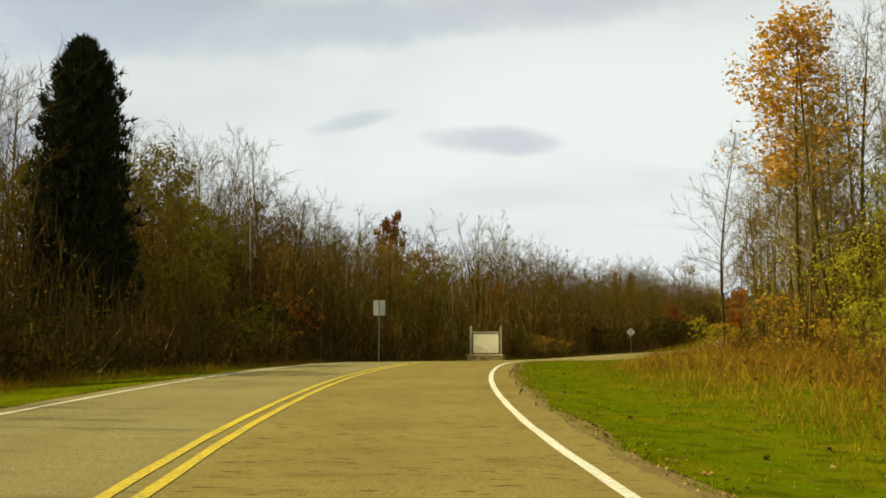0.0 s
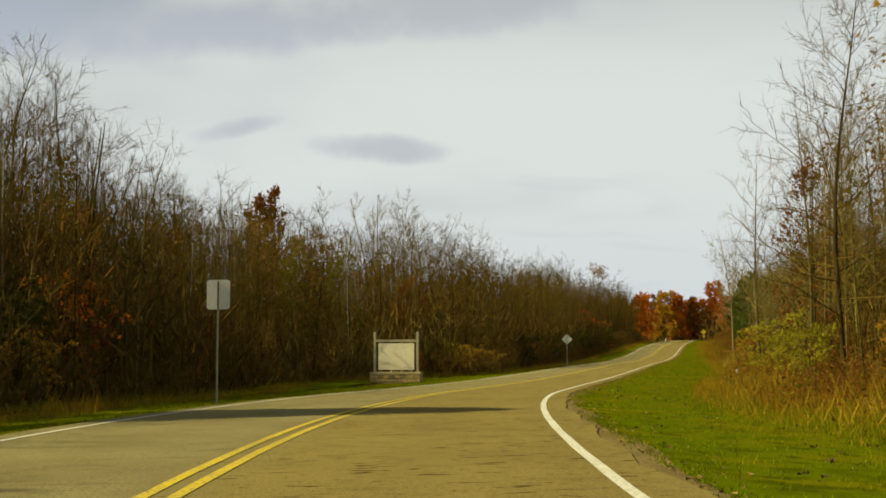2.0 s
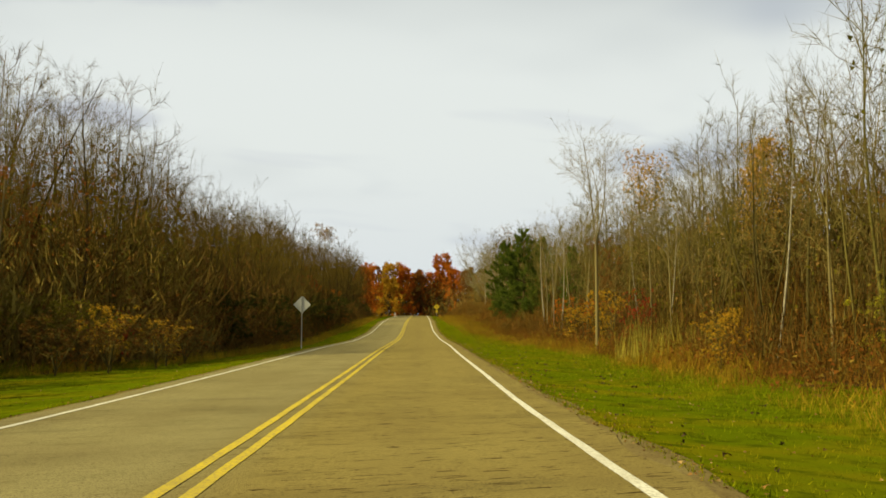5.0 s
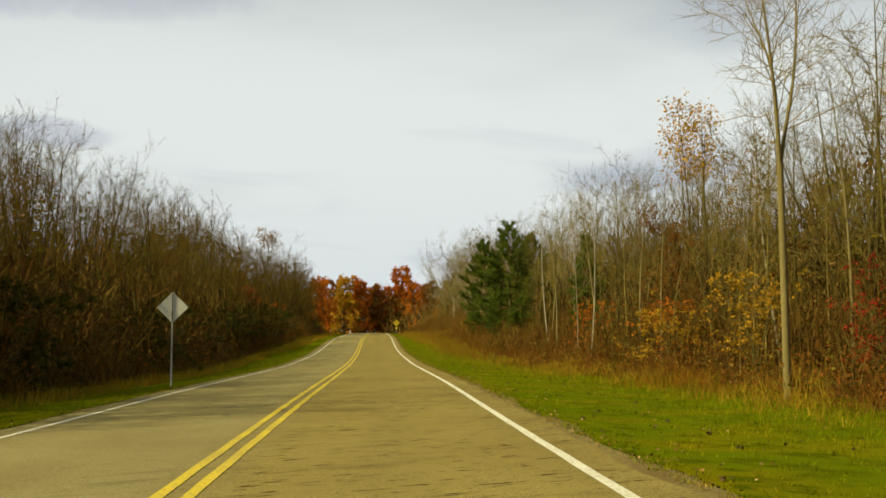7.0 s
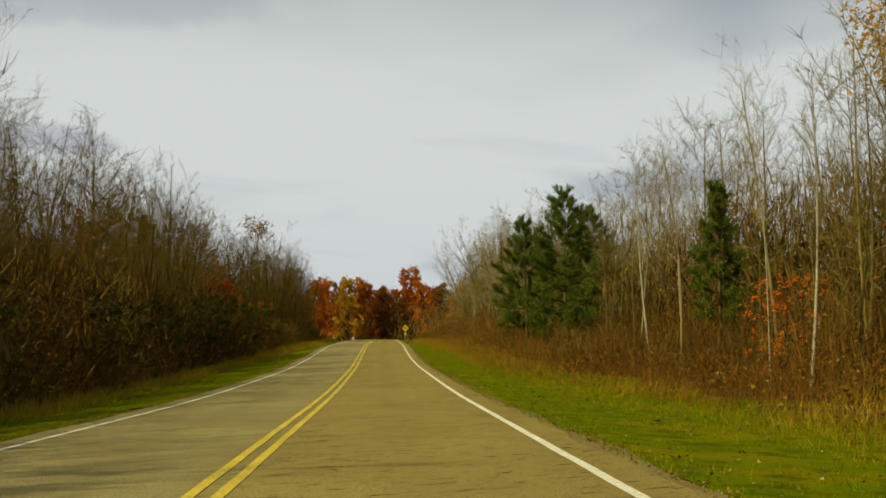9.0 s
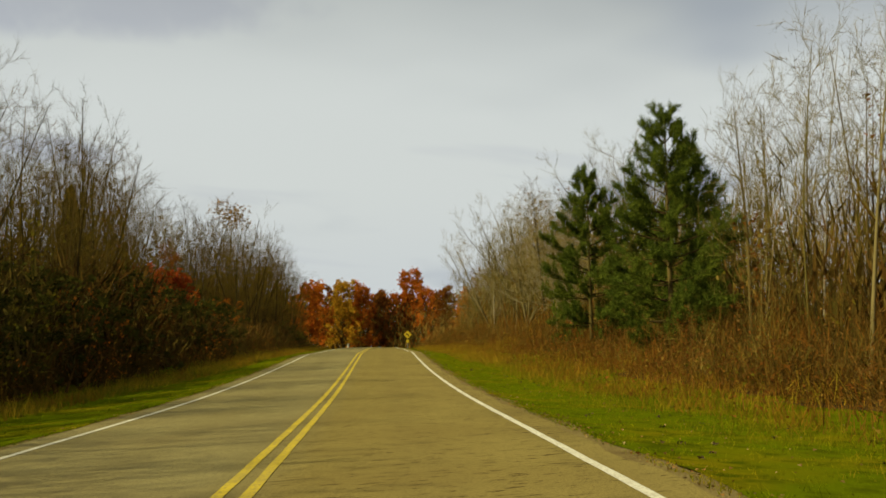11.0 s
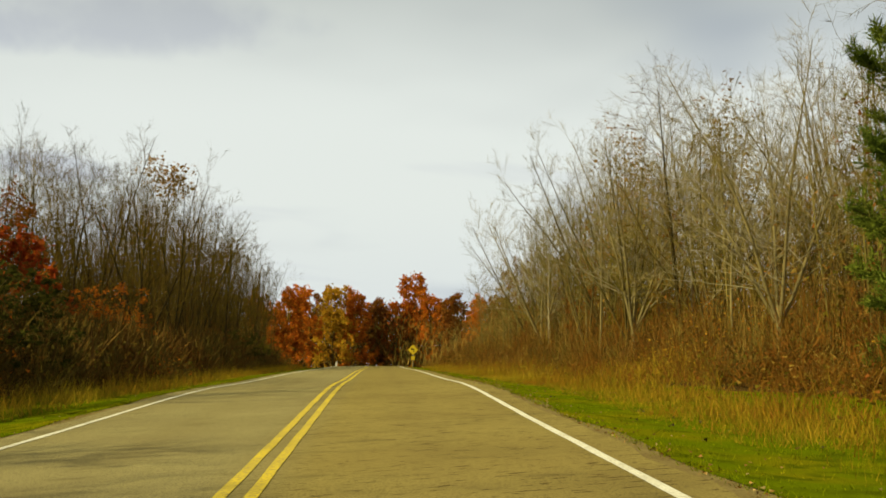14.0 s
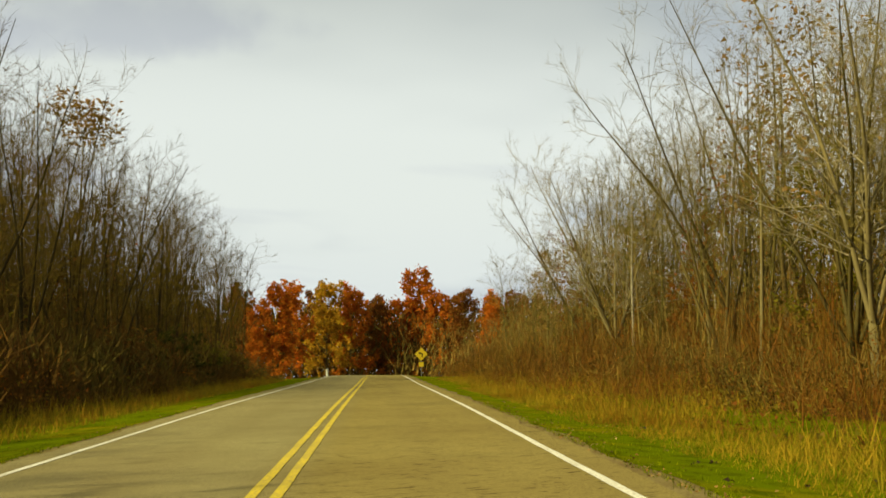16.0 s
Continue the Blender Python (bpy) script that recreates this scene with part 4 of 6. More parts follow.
plant("s_orange", 44.0, 137.0, 3.0, 150, wide=1.2)
plant("s_red", 35.5, 116.5, 2.9, 50, wide=0.9)
plant("s_orange", 52.0, 156.0, 3.6, 110)
plant("b4", 97.6, 269.9, 19.5, 0, capped=False)
plant("b4", *at_road(np.array(322.0), np.array(18.0)), 16.5, 100)
plant("b4", *at_road(np.array(333.0), np.array(16.5)), 17.5, 200)
for q, d, H, turn in ((250, 17.0, 15.0, 40), (271, 16.2, 16.5, 280), (306, 16.0, 17.0, 190)):
    plant("b6", *at_road(np.array(S0 + q), np.array(d)), H, turn)
plant("b4", *at_road(np.array(296.0), np.array(20.0)), 18.0, 10)
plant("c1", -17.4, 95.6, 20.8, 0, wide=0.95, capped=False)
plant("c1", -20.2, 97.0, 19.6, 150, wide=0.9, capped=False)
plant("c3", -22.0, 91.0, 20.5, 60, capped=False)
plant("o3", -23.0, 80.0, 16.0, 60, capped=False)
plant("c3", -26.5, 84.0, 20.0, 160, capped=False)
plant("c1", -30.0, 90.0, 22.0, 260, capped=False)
plant("ol", -25.2, 73.5, 15.0, 10, label="tree with withered olive-brown leaves", capped=False)
plant("ol", -20.5, 74.0, 14.8, 60, label="tree with withered olive-brown leaves", capped=False)
plant("m_tan", -5.2, 136.0, 13.2, 70, wide=1.3, capped=False)
plant("m_tan", -2.0, 141.0, 13.4, 170, wide=1.3, capped=False)
plant("f_brown", -7.6, 131.4, 16.8, 0, wide=0.55, label="tree with orange-brown leaves in its crown", capped=False)
for s, d, H, key in ((165, -24, 12, "m_tan"), (172, -20, 10, "m_olive"), (181, -27, 13, "m_tan"), (190, -18, 9, "m_rust"), (198, -24, 12, "m_olive"), (208, -17, 9, "m_rust"), (219, -21, 11, "m_tan"),
                     (150, -30, 13, "m_olive"), (140, -34, 14, "m_rust"), (128, -30, 12, "m_olive"), (240, -17, 9, "m_olive"), (262, -18, 10, "m_rust"), (330, -20, 11, "m_rust"),
                     (150, 22, 9, "m_rust"), (160, 18, 7, "m_olive"), (172, 20, 8, "m_rust"), (186, 17, 7, "m_olive"), (205, 20, 8, "m_tan"), (216, 17, 8, "m_rust"), (233, 22, 9, "m_tan"),
                     (300, 22, 9, "m_olive"), (318, 21, 9, "m_tan"), (340, 19, 10, "m_olive"), (355, 18, 10, "m_rust"), (370, 18, 11, "m_tan"), (385, 18, 12, "m_rust"), (398, 17, 12, "m_tan")):
    plant(key, *at_road(np.array(float(s)), np.array(float(d))), H, s * 53.0)
for s, d, H, key in ((124, -24, 10, "m_rust"), (133, -19, 9, "m_tan"), (139, -27, 11, "m_tan"), (146, -21, 9.5, "m_rust"), (152, -25, 10.5, "m_tan"), (159, -19, 9, "m_olive"), (163, -29, 11, "m_rust"),
                     (170, -27, 11, "m_tan"), (178, -16, 8, "m_rust"), (186, -23, 10, "m_tan"), (121, -30, 11, "m_tan"), (194, -14, 8, "m_olive"), (202, -20, 10, "m_rust")):
    plant(key, *at_road(np.array(float(s)), np.array(float(d))), H, s * 71.0)
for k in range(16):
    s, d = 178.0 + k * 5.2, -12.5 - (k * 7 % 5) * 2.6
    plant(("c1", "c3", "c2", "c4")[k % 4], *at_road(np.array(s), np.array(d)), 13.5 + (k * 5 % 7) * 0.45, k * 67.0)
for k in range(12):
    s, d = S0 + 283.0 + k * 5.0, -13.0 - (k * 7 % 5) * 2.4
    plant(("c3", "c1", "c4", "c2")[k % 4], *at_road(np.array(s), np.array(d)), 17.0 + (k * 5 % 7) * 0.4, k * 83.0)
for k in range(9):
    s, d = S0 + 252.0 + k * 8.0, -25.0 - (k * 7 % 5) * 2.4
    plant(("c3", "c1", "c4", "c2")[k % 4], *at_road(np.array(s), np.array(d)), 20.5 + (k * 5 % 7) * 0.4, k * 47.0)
for s, d, H, key in ((92, -27, 12.5, "m_olive"), (99, -23, 11.5, "ol"), (106, -29, 12.5, "m_olive"), (113, -24, 11.0, "ol"), (118, -31, 12.0, "m_tan")):
    plant(key, *at_road(np.array(float(s)), np.array(float(d))), H, s * 37.0)
for q, d, H, key in ((236, -17.5, 15.5, "c3"), (242, -20.5, 16.5, "c1"), (248, -23.0, 17.0, "c4"), (254, -21.5, 16.0, "c2"), (259, -24.5, 17.5, "c3"), (230, -16.0, 15.0, "c1")):
    plant(key, *at_road(np.array(S0 + q), np.array(d)), H, q * 23.0)
for k in range(8):
    s, d = S0 + 96.0 + k * 4.5, -30.0 - (k * 7 % 5) * 1.8
    plant(("c1", "b3", "c2", "b1")[k % 4], *at_road(np.array(s), np.array(d)), 14.0 + (k * 5 % 7) * 0.35, k * 61.0)
for x, y, H, key in ((-20.0, 84.5, 15.5, "c1"), (-15.5, 89.5, 14.5, "c3"), (-24.5, 90.0, 15.5, "c2"), (-12.0, 96.5, 12.5, "c1"), (-20.0, 101.0, 13.5, "c3"), (-27.0, 78.0, 16.0, "c4"), (-18.5, 70.0, 15.0, "c2")):
    plant(key, x, y, H, x * 41.0)
for k in range(9):
    s, d = S0 + 74.0 + k * 4.6, -25.0 - (k * 7 % 5) * 2.2
    plant(("b1", "c3", "b2", "c1")[k % 4], *at_road(np.array(s), np.array(d)), 12.0 + (k * 5 % 7) * 0.35, k * 59.0)
for k in range(9):
    s, d = S0 + 34.0 + k * 5.5, -19.0 - (k * 7 % 5) * 2.4
    plant(("c3", "c1", "c2", "c4")[k % 4], *at_road(np.array(s), np.array(d)), 14.5 + (k * 5 % 7) * 0.4, k * 83.0)
plant("p2", 3.8, 146.5, 20.8, 0, wide=1.0, capped=False)
plant("c1", 87.0, 246.0, 16.5, 40, lean=(-4, -11), capped=False, label="leafless dark-barked tree that leans towards the road")
# the first two stand out of view, added to cast shade on the left lane
for x, y, H, turn in ((-22.5, 37.5, 14.0, 90), (-20.5, 30.0, 13.0, 200), (-14.6, 61.5, 9.5, 20), (-16.2, 66.5, 10.0, 110), (-15.0, 72.0, 9.0, 250), (-17.5, 57.0, 10.5, 310)):
    plant("ol", x, y, H, turn, label="tree with withered olive-brown leaves", capped=False)
plant("c3", -19.6, 42.5, 14.5, 0, capped=False)
plant("s_orange", -10.2, 69.2, 4.6, 0)
plant("s_gold", -9.8, 63.0, 2.6, 0)
plant("s_red", -10.5, 71.5, 4.2, 70)
plant("s_gold", 10.2, 112.6, 2.5, 0, wide=1.1)
plant("s_brown", 8.2, 110.6, 2.0, 30, wide=1.7)
plant("s_brown", 10.0, 111.0, 1.8, 130, wide=1.7)
plant("s_brown", 12.0, 114.0, 1.9, 230, wide=1.7)
plant("s_brown", 13.6, 118.0, 1.9, 330, wide=1.7)
plant("s_olive", 9.4, 114.4, 2.6, 75, wide=1.5)
plant("s_olive", 7.5, 115.5, 3.0, 0, wide=1.3)
plant("s_gold", 12.6, 116.0, 2.0, 0, wide=1.3)
plant("s_red", 11.0, 118.0, 2.2, 40)
plant("s_orange", 5.5, 110.0, 2.2, 90)
plant("c3", 43.2, 236.0, 19.5, 0, capped=False)
plant("s_scarlet", 53.5, 260.7, 8.6, 0)
plant("s_scarlet", 52.2, 258.6, 6.4, 120)
plant("s_orange", 60.0, 267.1, 5.6, 120, wide=1.1)
plant("s_orange", 61.8, 269.6, 4.2, 20, wide=1.2)
plant("m_gold", 47.5, 300.0, 19.5, 30, wide=0.5)
for q, d, H, k in ((196, -11.6, 4.4, "s_dark"), (203, -12.4, 5.0, "s_dark"), (209, -11.2, 4.2, "s_dark"), (216, -12.0, 5.2, "s_dark"), (223, -10.8, 4.0, "s_brown"), (230, -11.6, 4.8, "s_dark"), (238, -11.0, 4.2, "s_dark"),
                   (247, -12.0, 4.4, "s_dark"), (256, -11.2, 3.2, "s_brown"), (290, -10.6, 3.4, "s_brown"), (306, -11.6, 3.8, "s_dark"), (318, -10.8, 3.2, "s_olive"),
                   (30, -11.2, 2.2, "s_dark"), (36, -12.2, 2.4, "s_dark"), (42, -11.0, 2.0, "s_brown"), (48, -11.4, 2.6, "s_olive"), (53, -11.4, 3.2, "s_olive"), (25, -12.5, 2.6, "s_dark"), (60, -13.4, 4.2, "s_dark"),
                   (128, -11.0, 3.8, "s_brown"), (137, -10.4, 4.0, "s_dark"), (149, -10.6, 3.6, "s_brown"), (158, -10.4, 4.2, "s_dark"), (170, -11.0, 4.0, "s_brown"), (181, -11.6, 4.4, "s_dark")):
    plant(k, *at_road(np.array(S0 + q), np.array(d)), H, q * 31.0, wide=1.3)
plant("s_orange", *at_road(np.array(272.0), np.array(-11.8)), 4.2, 20)
plant("s_olive", *at_road(np.array(262.0), np.array(-11.6)), 4.0, 20, wide=1.3)
plant("c4", 65.2, 290.0, 18.5, 0, wide=1.1, capped=False)
plant("ot", 69.6, 308.0, 20.5, 70, wide=1.15, capped=False)
plant("c3", 60.5, 284.0, 19.5, 40, capped=False)
plant("c1", 73.0, 301.0, 17.0, 140, capped=False)
plant("c1", 78.5, 318.0, 16.0, 240, capped=False)
plant("c4", 75.5, 314.7, 15.0, 0, capped=False)
plant("c3", 89.8, 350.0, 15.5, 0, capped=False)
for s, d, H, key in ((352, -13.5, 15.5, "c4"), (362, -14.5, 15.0, "c3"), (372, -13.0, 14.5, "c4"), (384, -14.0, 15.0, "c3"), (395, -13.5, 14.5, "c4"), (406, -14.5, 15.0, "c1"), (338, -14.0, 16.0, "c3")):
    plant(key, *at_road(np.array(float(s)), np.array(d)), H, s * 37.0)

for k, (q, d, H) in enumerate(((104, 14.2, 9.0), (113, 15.5, 10.0), (121, 13.4, 8.6), (131, 14.6, 9.6), (139, 15.8, 10.4), (147, 13.6, 9.0), (156, 15.0, 10.6), (163, 13.8, 10.2), (171, 16.0, 12.4), (179, 14.6, 12.0),
                               (188, 15.6, 12.8), (197, 17.2, 13.4), (254, 16.4, 12.6), (264, 17.6, 13.8), (281, 16.2, 15.0), (291, 17.4, 16.0), (301, 16.0, 15.2), (312, 17.6, 16.4))):
    plant(("t1", "t2", "t3")[k % 3], *at_road(np.array(S0 + q), np.array(d)), H, k * 67.0, lean=((k * 5 % 7) - 3, (k * 3 % 5) - 2))
for k, (q, d, H) in enumerate(((66, -17.0, 11.5), (72, -15.2, 10.2), (79, -19.0, 11.5), (86, -20.5, 12.0), (94, -21.0, 12.0), (101, -20.0, 11.5), (109, -18.2, 11.6), (117, -15.8, 12.4), (126, -14.6, 12.8), (134, -13.2, 11.6))):
    plant(("t2", "t3", "t1")[k % 3], *at_road(np.array(S0 + q), np.array(d)), H, k * 41.0, lean=((k * 3 % 7) - 3, (k * 5 % 5) - 2))

# the autumn trees where the road goes over the hill
AX = np.array([0.342, 0.940]); AR = np.array([0.940, -0.342]); A0 = np.array([63.3, 228.0])
for key, along, across, H, turn in (("f_russet", 205, -20, 19, 0), ("f_orange", 215, -17, 20, 40), ("f_gold", 230, -11, 22, 90), ("f_orange", 235, -6, 21, 130),
                                    ("f_brown", 240, -1, 19, 10), ("f_russet", 245, 9, 26, 60), ("f_orange", 238, 13, 20, 100), ("f_brown", 230, 18, 19, 0),
                                    ("f_russet", 250, 4, 19, 200), ("f_orange", 225, 24, 18, 150), ("f_brown", 215, 29, 17, 70), ("f_gold", 260, -22, 22, 10),
                                    ("f_brown", 252, -14, 21, 170), ("f_brown", 262, 0, 20, 20), ("f_orange", 196, 21, 14, 40), ("f_brown", 196, 26, 15, 90),
                                    ("f_russet", 188, -21, 13, 130), ("f_brown", 205, -27, 18, 220), ("f_brown", 268, -8, 22, 50), ("f_orange", 270, 8, 21, 150), ("f_brown", 268, 18, 21, 250),
                                    ("f_brown", 262, 28, 20, 10), ("f_brown", 262, -32, 21, 80), ("f_brown", 250, 38, 19, 40), ("f_brown", 245, -40, 19, 200)):
    px, py = A0 + AX * along + AR * across
    plant(key, px, py, H, turn, wide=0.84, group="autumn trees beyond the hill")

# ---------------------------------------------------------------- the woods on both sides
WOODS = "trees of the roadside woods"
rng = np.random.default_rng(5)
taken = [tuple(o.matrix_basis.translation[:2]) for o in scene.objects if o.get("category") in ("tree",)]


for px, py in [p for p, o in zip(list(taken), [o for o in scene.objects if o.get("category") == "tree"]) if o.name.startswith("pine")]:
    taken += [(px + math.cos(a) * 2.6, py + math.sin(a) * 2.6) for a in np.arange(0, 6.2, 0.7)] + [(px - 4.5, py + 1.7), (px - 6.0, py - 2.0), (px - 3.5, py - 5.0), (px - 5.5, py - 4.0)]


def free_spot(x, y, r):
    return all((x - a) ** 2 + (y - b) ** 2 > r * r for a, b in taken)


def wood_edge(side, s):
    """How far from the road's centre the woods begin."""
    q = s - S0
    if side > 0:
        return np.interp(q, [0, 40, 55, 70, 100, 130, 160, 175, 260, 330], [18, 17.5, 14, 12.5, 12.5, 12.0, 12.5, 16.0, 16.0, 14.0])
    return np.interp(q, [0, 55, 63, 80, 95, 106, 118, 130, 160, 190, 230, 355, 375], [9.8, 9.8, 12.0, 13.5, 17.0, 15.0, 9.8, 8.6, 8.6, 9.6, 8.8, 10.0, 19.0])


def tree_edge(side, s):
    """Where the trees stand behind the brush."""
    q = s - S0
    return wood_edge(side, s) + (np.interp(q, [150, 200, 225, 240, 255, 268, 280, 290], [0.0, 1.8, 2.0, 6.0, 9.5, 12.5, 9.0, 1.5]) if side < 0 else 0.0)


stands = []   # (side, x, y, height) of the trees that fill the woods
for side, count in ((-1, 54), (1, 70)):
    tries = 0
    got = 0
    while got < count and tries < 4000:
        tries += 1
        s = S0 + rng.uniform(20, 330) if side < 0 else S0 + rng.uniform(28, 330)
        edge = float(tree_edge(side, s)) + 0.8
        if side < 0 and s - S0 < 75:
            edge = 18.0
        d = side * (edge + abs(rng.normal()) * 5.5 + rng.uniform(0, 2))
        x, y = at_road(np.array(s), np.array(d))
        if not free_spot(x, y, 2.4):
            continue
        taken.append((x, y)); got += 1
        H = min(wood_top(x, y), 18.0) * rng.uniform(0.85, 1.04)
        # left trees take shade-darkened kinds, with lighter ones mixed in where lit
        mixed = side < 0 and 82 < s - S0 < 135
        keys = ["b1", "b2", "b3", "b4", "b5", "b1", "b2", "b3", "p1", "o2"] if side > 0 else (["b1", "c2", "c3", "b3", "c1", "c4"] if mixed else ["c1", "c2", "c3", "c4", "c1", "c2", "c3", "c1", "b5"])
        stands.append((side, x, y, H))
        plant(keys[rng.integers(len(keys))], x, y, H, rng.uniform(0, 360), WOODS, lean=(rng.normal() * 2, rng.normal() * 2))


def joined(variants, rows):
    """Copies of tree arrays at (variant, x, y, z, turn, scale, height scale), as one mesh's arrays."""
    V, Q, P, n = [], [], [], 0
    for k, x, y, z, turn, f, fz in rows:
        v, q, p = variants[k]
        c, s = math.cos(turn), math.sin(turn)
        V.append(np.stack([(v[:, 0] * c - v[:, 1] * s) * f + x, (v[:, 0] * s + v[:, 1] * c) * f + y, v[:, 2] * fz + z], 1))
        Q.append(q + n); P.append(p + n); n += len(v)
    return np.concatenate(V), [np.concatenate(Q), np.concatenate(P)]


def pole_tree(seed, H):
    """A thin woodland tree: stem, upright branches and fine twigs."""
    r = np.random.default_rng(seed)
    g = Geo()
    stem = sweep(r, (0, 0, -0.2), (r.normal() * 0.05, r.normal() * 0.05, 1), H, 5, 0.0, 0.06)
    g.tube(stem, np.linspace(1, 0.1, 6) * H * 0.0056 + 0.006, 5)
    for k in range(14):
        u = 0.32 + 0.66 * (k + r.uniform()) / 14
        p, d = on_line(stem, u)
        L = H * 0.29 * (1.15 - 0.65 * u) * r.uniform(0.7, 1.3)
        limb = sweep(r, p, aside(d, k * 2.4 + r.uniform(-0.5, 0.5), r.uniform(0.55, 1.1)), L, 2, 0.22, 0.2)
        g.tube(limb, [0.018, 0.012, 0.005], 3)
        for q in range(4):
            p2, d2 = on_line(limb, r.uniform(0.2, 0.95))
            sub = sweep(r, p2, aside(d2, q * 3.1 + r.uniform(-1, 1), r.uniform(0.35, 0.8)), L * r.uniform(0.3, 0.6), 1, 0.2, 0.05)
            g.tube(sub, [0.010, 0.004], 3)
            d3 = (sub[1] - sub[0]) / np.linalg.norm(sub[1] - sub[0])
            p3 = sub[0] + (sub[-1] - sub[0]) * r.uniform(0.1, 1.0, (9, 1))
            o3 = d3 + r.normal(size=(9, 3)) * 0.6 + np.array([0, 0, 0.1])
            o3 *= L * r.uniform(0.18, 0.45, (9, 1)) / np.linalg.norm(o3, axis=1)[:, None]
            g.sprigs(p3, o3, 0.010, r)
    return g.arrays()


def thin_stem(seed, H):
    """A bare sapling: a slim stem with a few ascending branches."""
    r = np.random.default_rng(seed)
    g = Geo()
    stem = sweep(r, (0, 0, -0.2), (r.normal() * 0.05, r.normal() * 0.05, 1), H, 4, 0.0, 0.08)
    g.tube(stem, np.linspace(1, 0.12, 5) * r.uniform(0.03, 0.06) + 0.006, 4)
    for k in range(9):
        u = 0.3 + 0.68 * (k + r.uniform()) / 9
        p, d = on_line(stem, u)
        limb = sweep(r, p, aside(d, k * 2.4, r.uniform(0.5, 1.1)), H * 0.2 * (1.2 - 0.7 * u), 2, 0.2, 0.18)
        g.tube(limb, [0.013, 0.009, 0.004], 3)
        p3 = limb[0] + (limb[-1] - limb[0]) * r.uniform(0.15, 1.0, (8, 1))
        d3 = (limb[2] - limb[0]) / np.linalg.norm(limb[2] - limb[0])
        o3 = (d3 + r.normal(size=(8, 3)) * 0.45 + np.array([0, 0, 0.15])) * H * r.uniform(0.03, 0.09, (8, 1))
        g.sprigs(p3, o3, 0.009, r)
    return g.arrays()


poles = [pole_tree(70 + k, 13) for k in range(6)]
saplings = [thin_stem(90 + k, 10) for k in range(8)]
# the left wood's colours are darkened for shade, the right's are not
for side, mat, lab in ((-1, "cherry_twig", "dense leafless woodland of thin trees in shade-darkened colour"), (1, "twig", "dense leafless brown woodland of thin trees")):
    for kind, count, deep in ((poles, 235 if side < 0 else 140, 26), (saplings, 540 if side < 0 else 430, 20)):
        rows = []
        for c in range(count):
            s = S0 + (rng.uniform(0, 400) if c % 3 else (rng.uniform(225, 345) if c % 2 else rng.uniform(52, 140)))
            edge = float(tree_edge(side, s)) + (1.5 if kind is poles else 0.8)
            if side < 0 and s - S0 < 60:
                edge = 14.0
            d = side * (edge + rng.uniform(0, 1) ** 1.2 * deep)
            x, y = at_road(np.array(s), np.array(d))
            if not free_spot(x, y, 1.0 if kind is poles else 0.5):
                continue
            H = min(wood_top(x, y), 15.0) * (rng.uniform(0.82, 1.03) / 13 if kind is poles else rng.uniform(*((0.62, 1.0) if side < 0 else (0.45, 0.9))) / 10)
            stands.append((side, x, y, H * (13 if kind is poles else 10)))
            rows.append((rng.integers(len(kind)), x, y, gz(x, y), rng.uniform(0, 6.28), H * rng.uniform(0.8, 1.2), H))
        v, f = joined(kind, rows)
        tagged(new("woodland", mesh_from("woodland", v, f, M[mat if kind is poles else ("shade_stem" if side < 0 else "pale_stem")])),
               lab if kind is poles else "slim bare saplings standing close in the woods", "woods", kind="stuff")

# ---------------------------------------------------------------- thickets, weeds, grass and leaves
def slivers(base, direction, length, width, r):
    """Tapered stems: (n, 3) bases and directions."""
    n = len(base)
    side = np.cross(direction, r.normal(size=(n, 3)))
    side /= np.linalg.norm(side, axis=1)[:, None] + 1e-9
    L, W = length[:, None], width[:, None]
    q = np.stack([base - side * W, base + side * W, base + direction * L], 1)
    return q.reshape(-1, 3), np.arange(3 * n).reshape(-1, 3)


def scatter(n, side, d_of, s_lo=0, s_hi=400):
    s = S0 + rng.uniform(s_lo, s_hi, n)
    d = side * d_of(n, s)
    xy = at_road(s, d)
    return xy[:, 0], xy[:, 1], s, d


def patchy(x, y, k=0.25):
    return 0.5 + 0.5 * np.sin(x * k + 1.3 * np.sin(y * k * 0.7)) * np.sin(y * k * 1.1 + 0.8 * np.sin(x * k * 0.6))


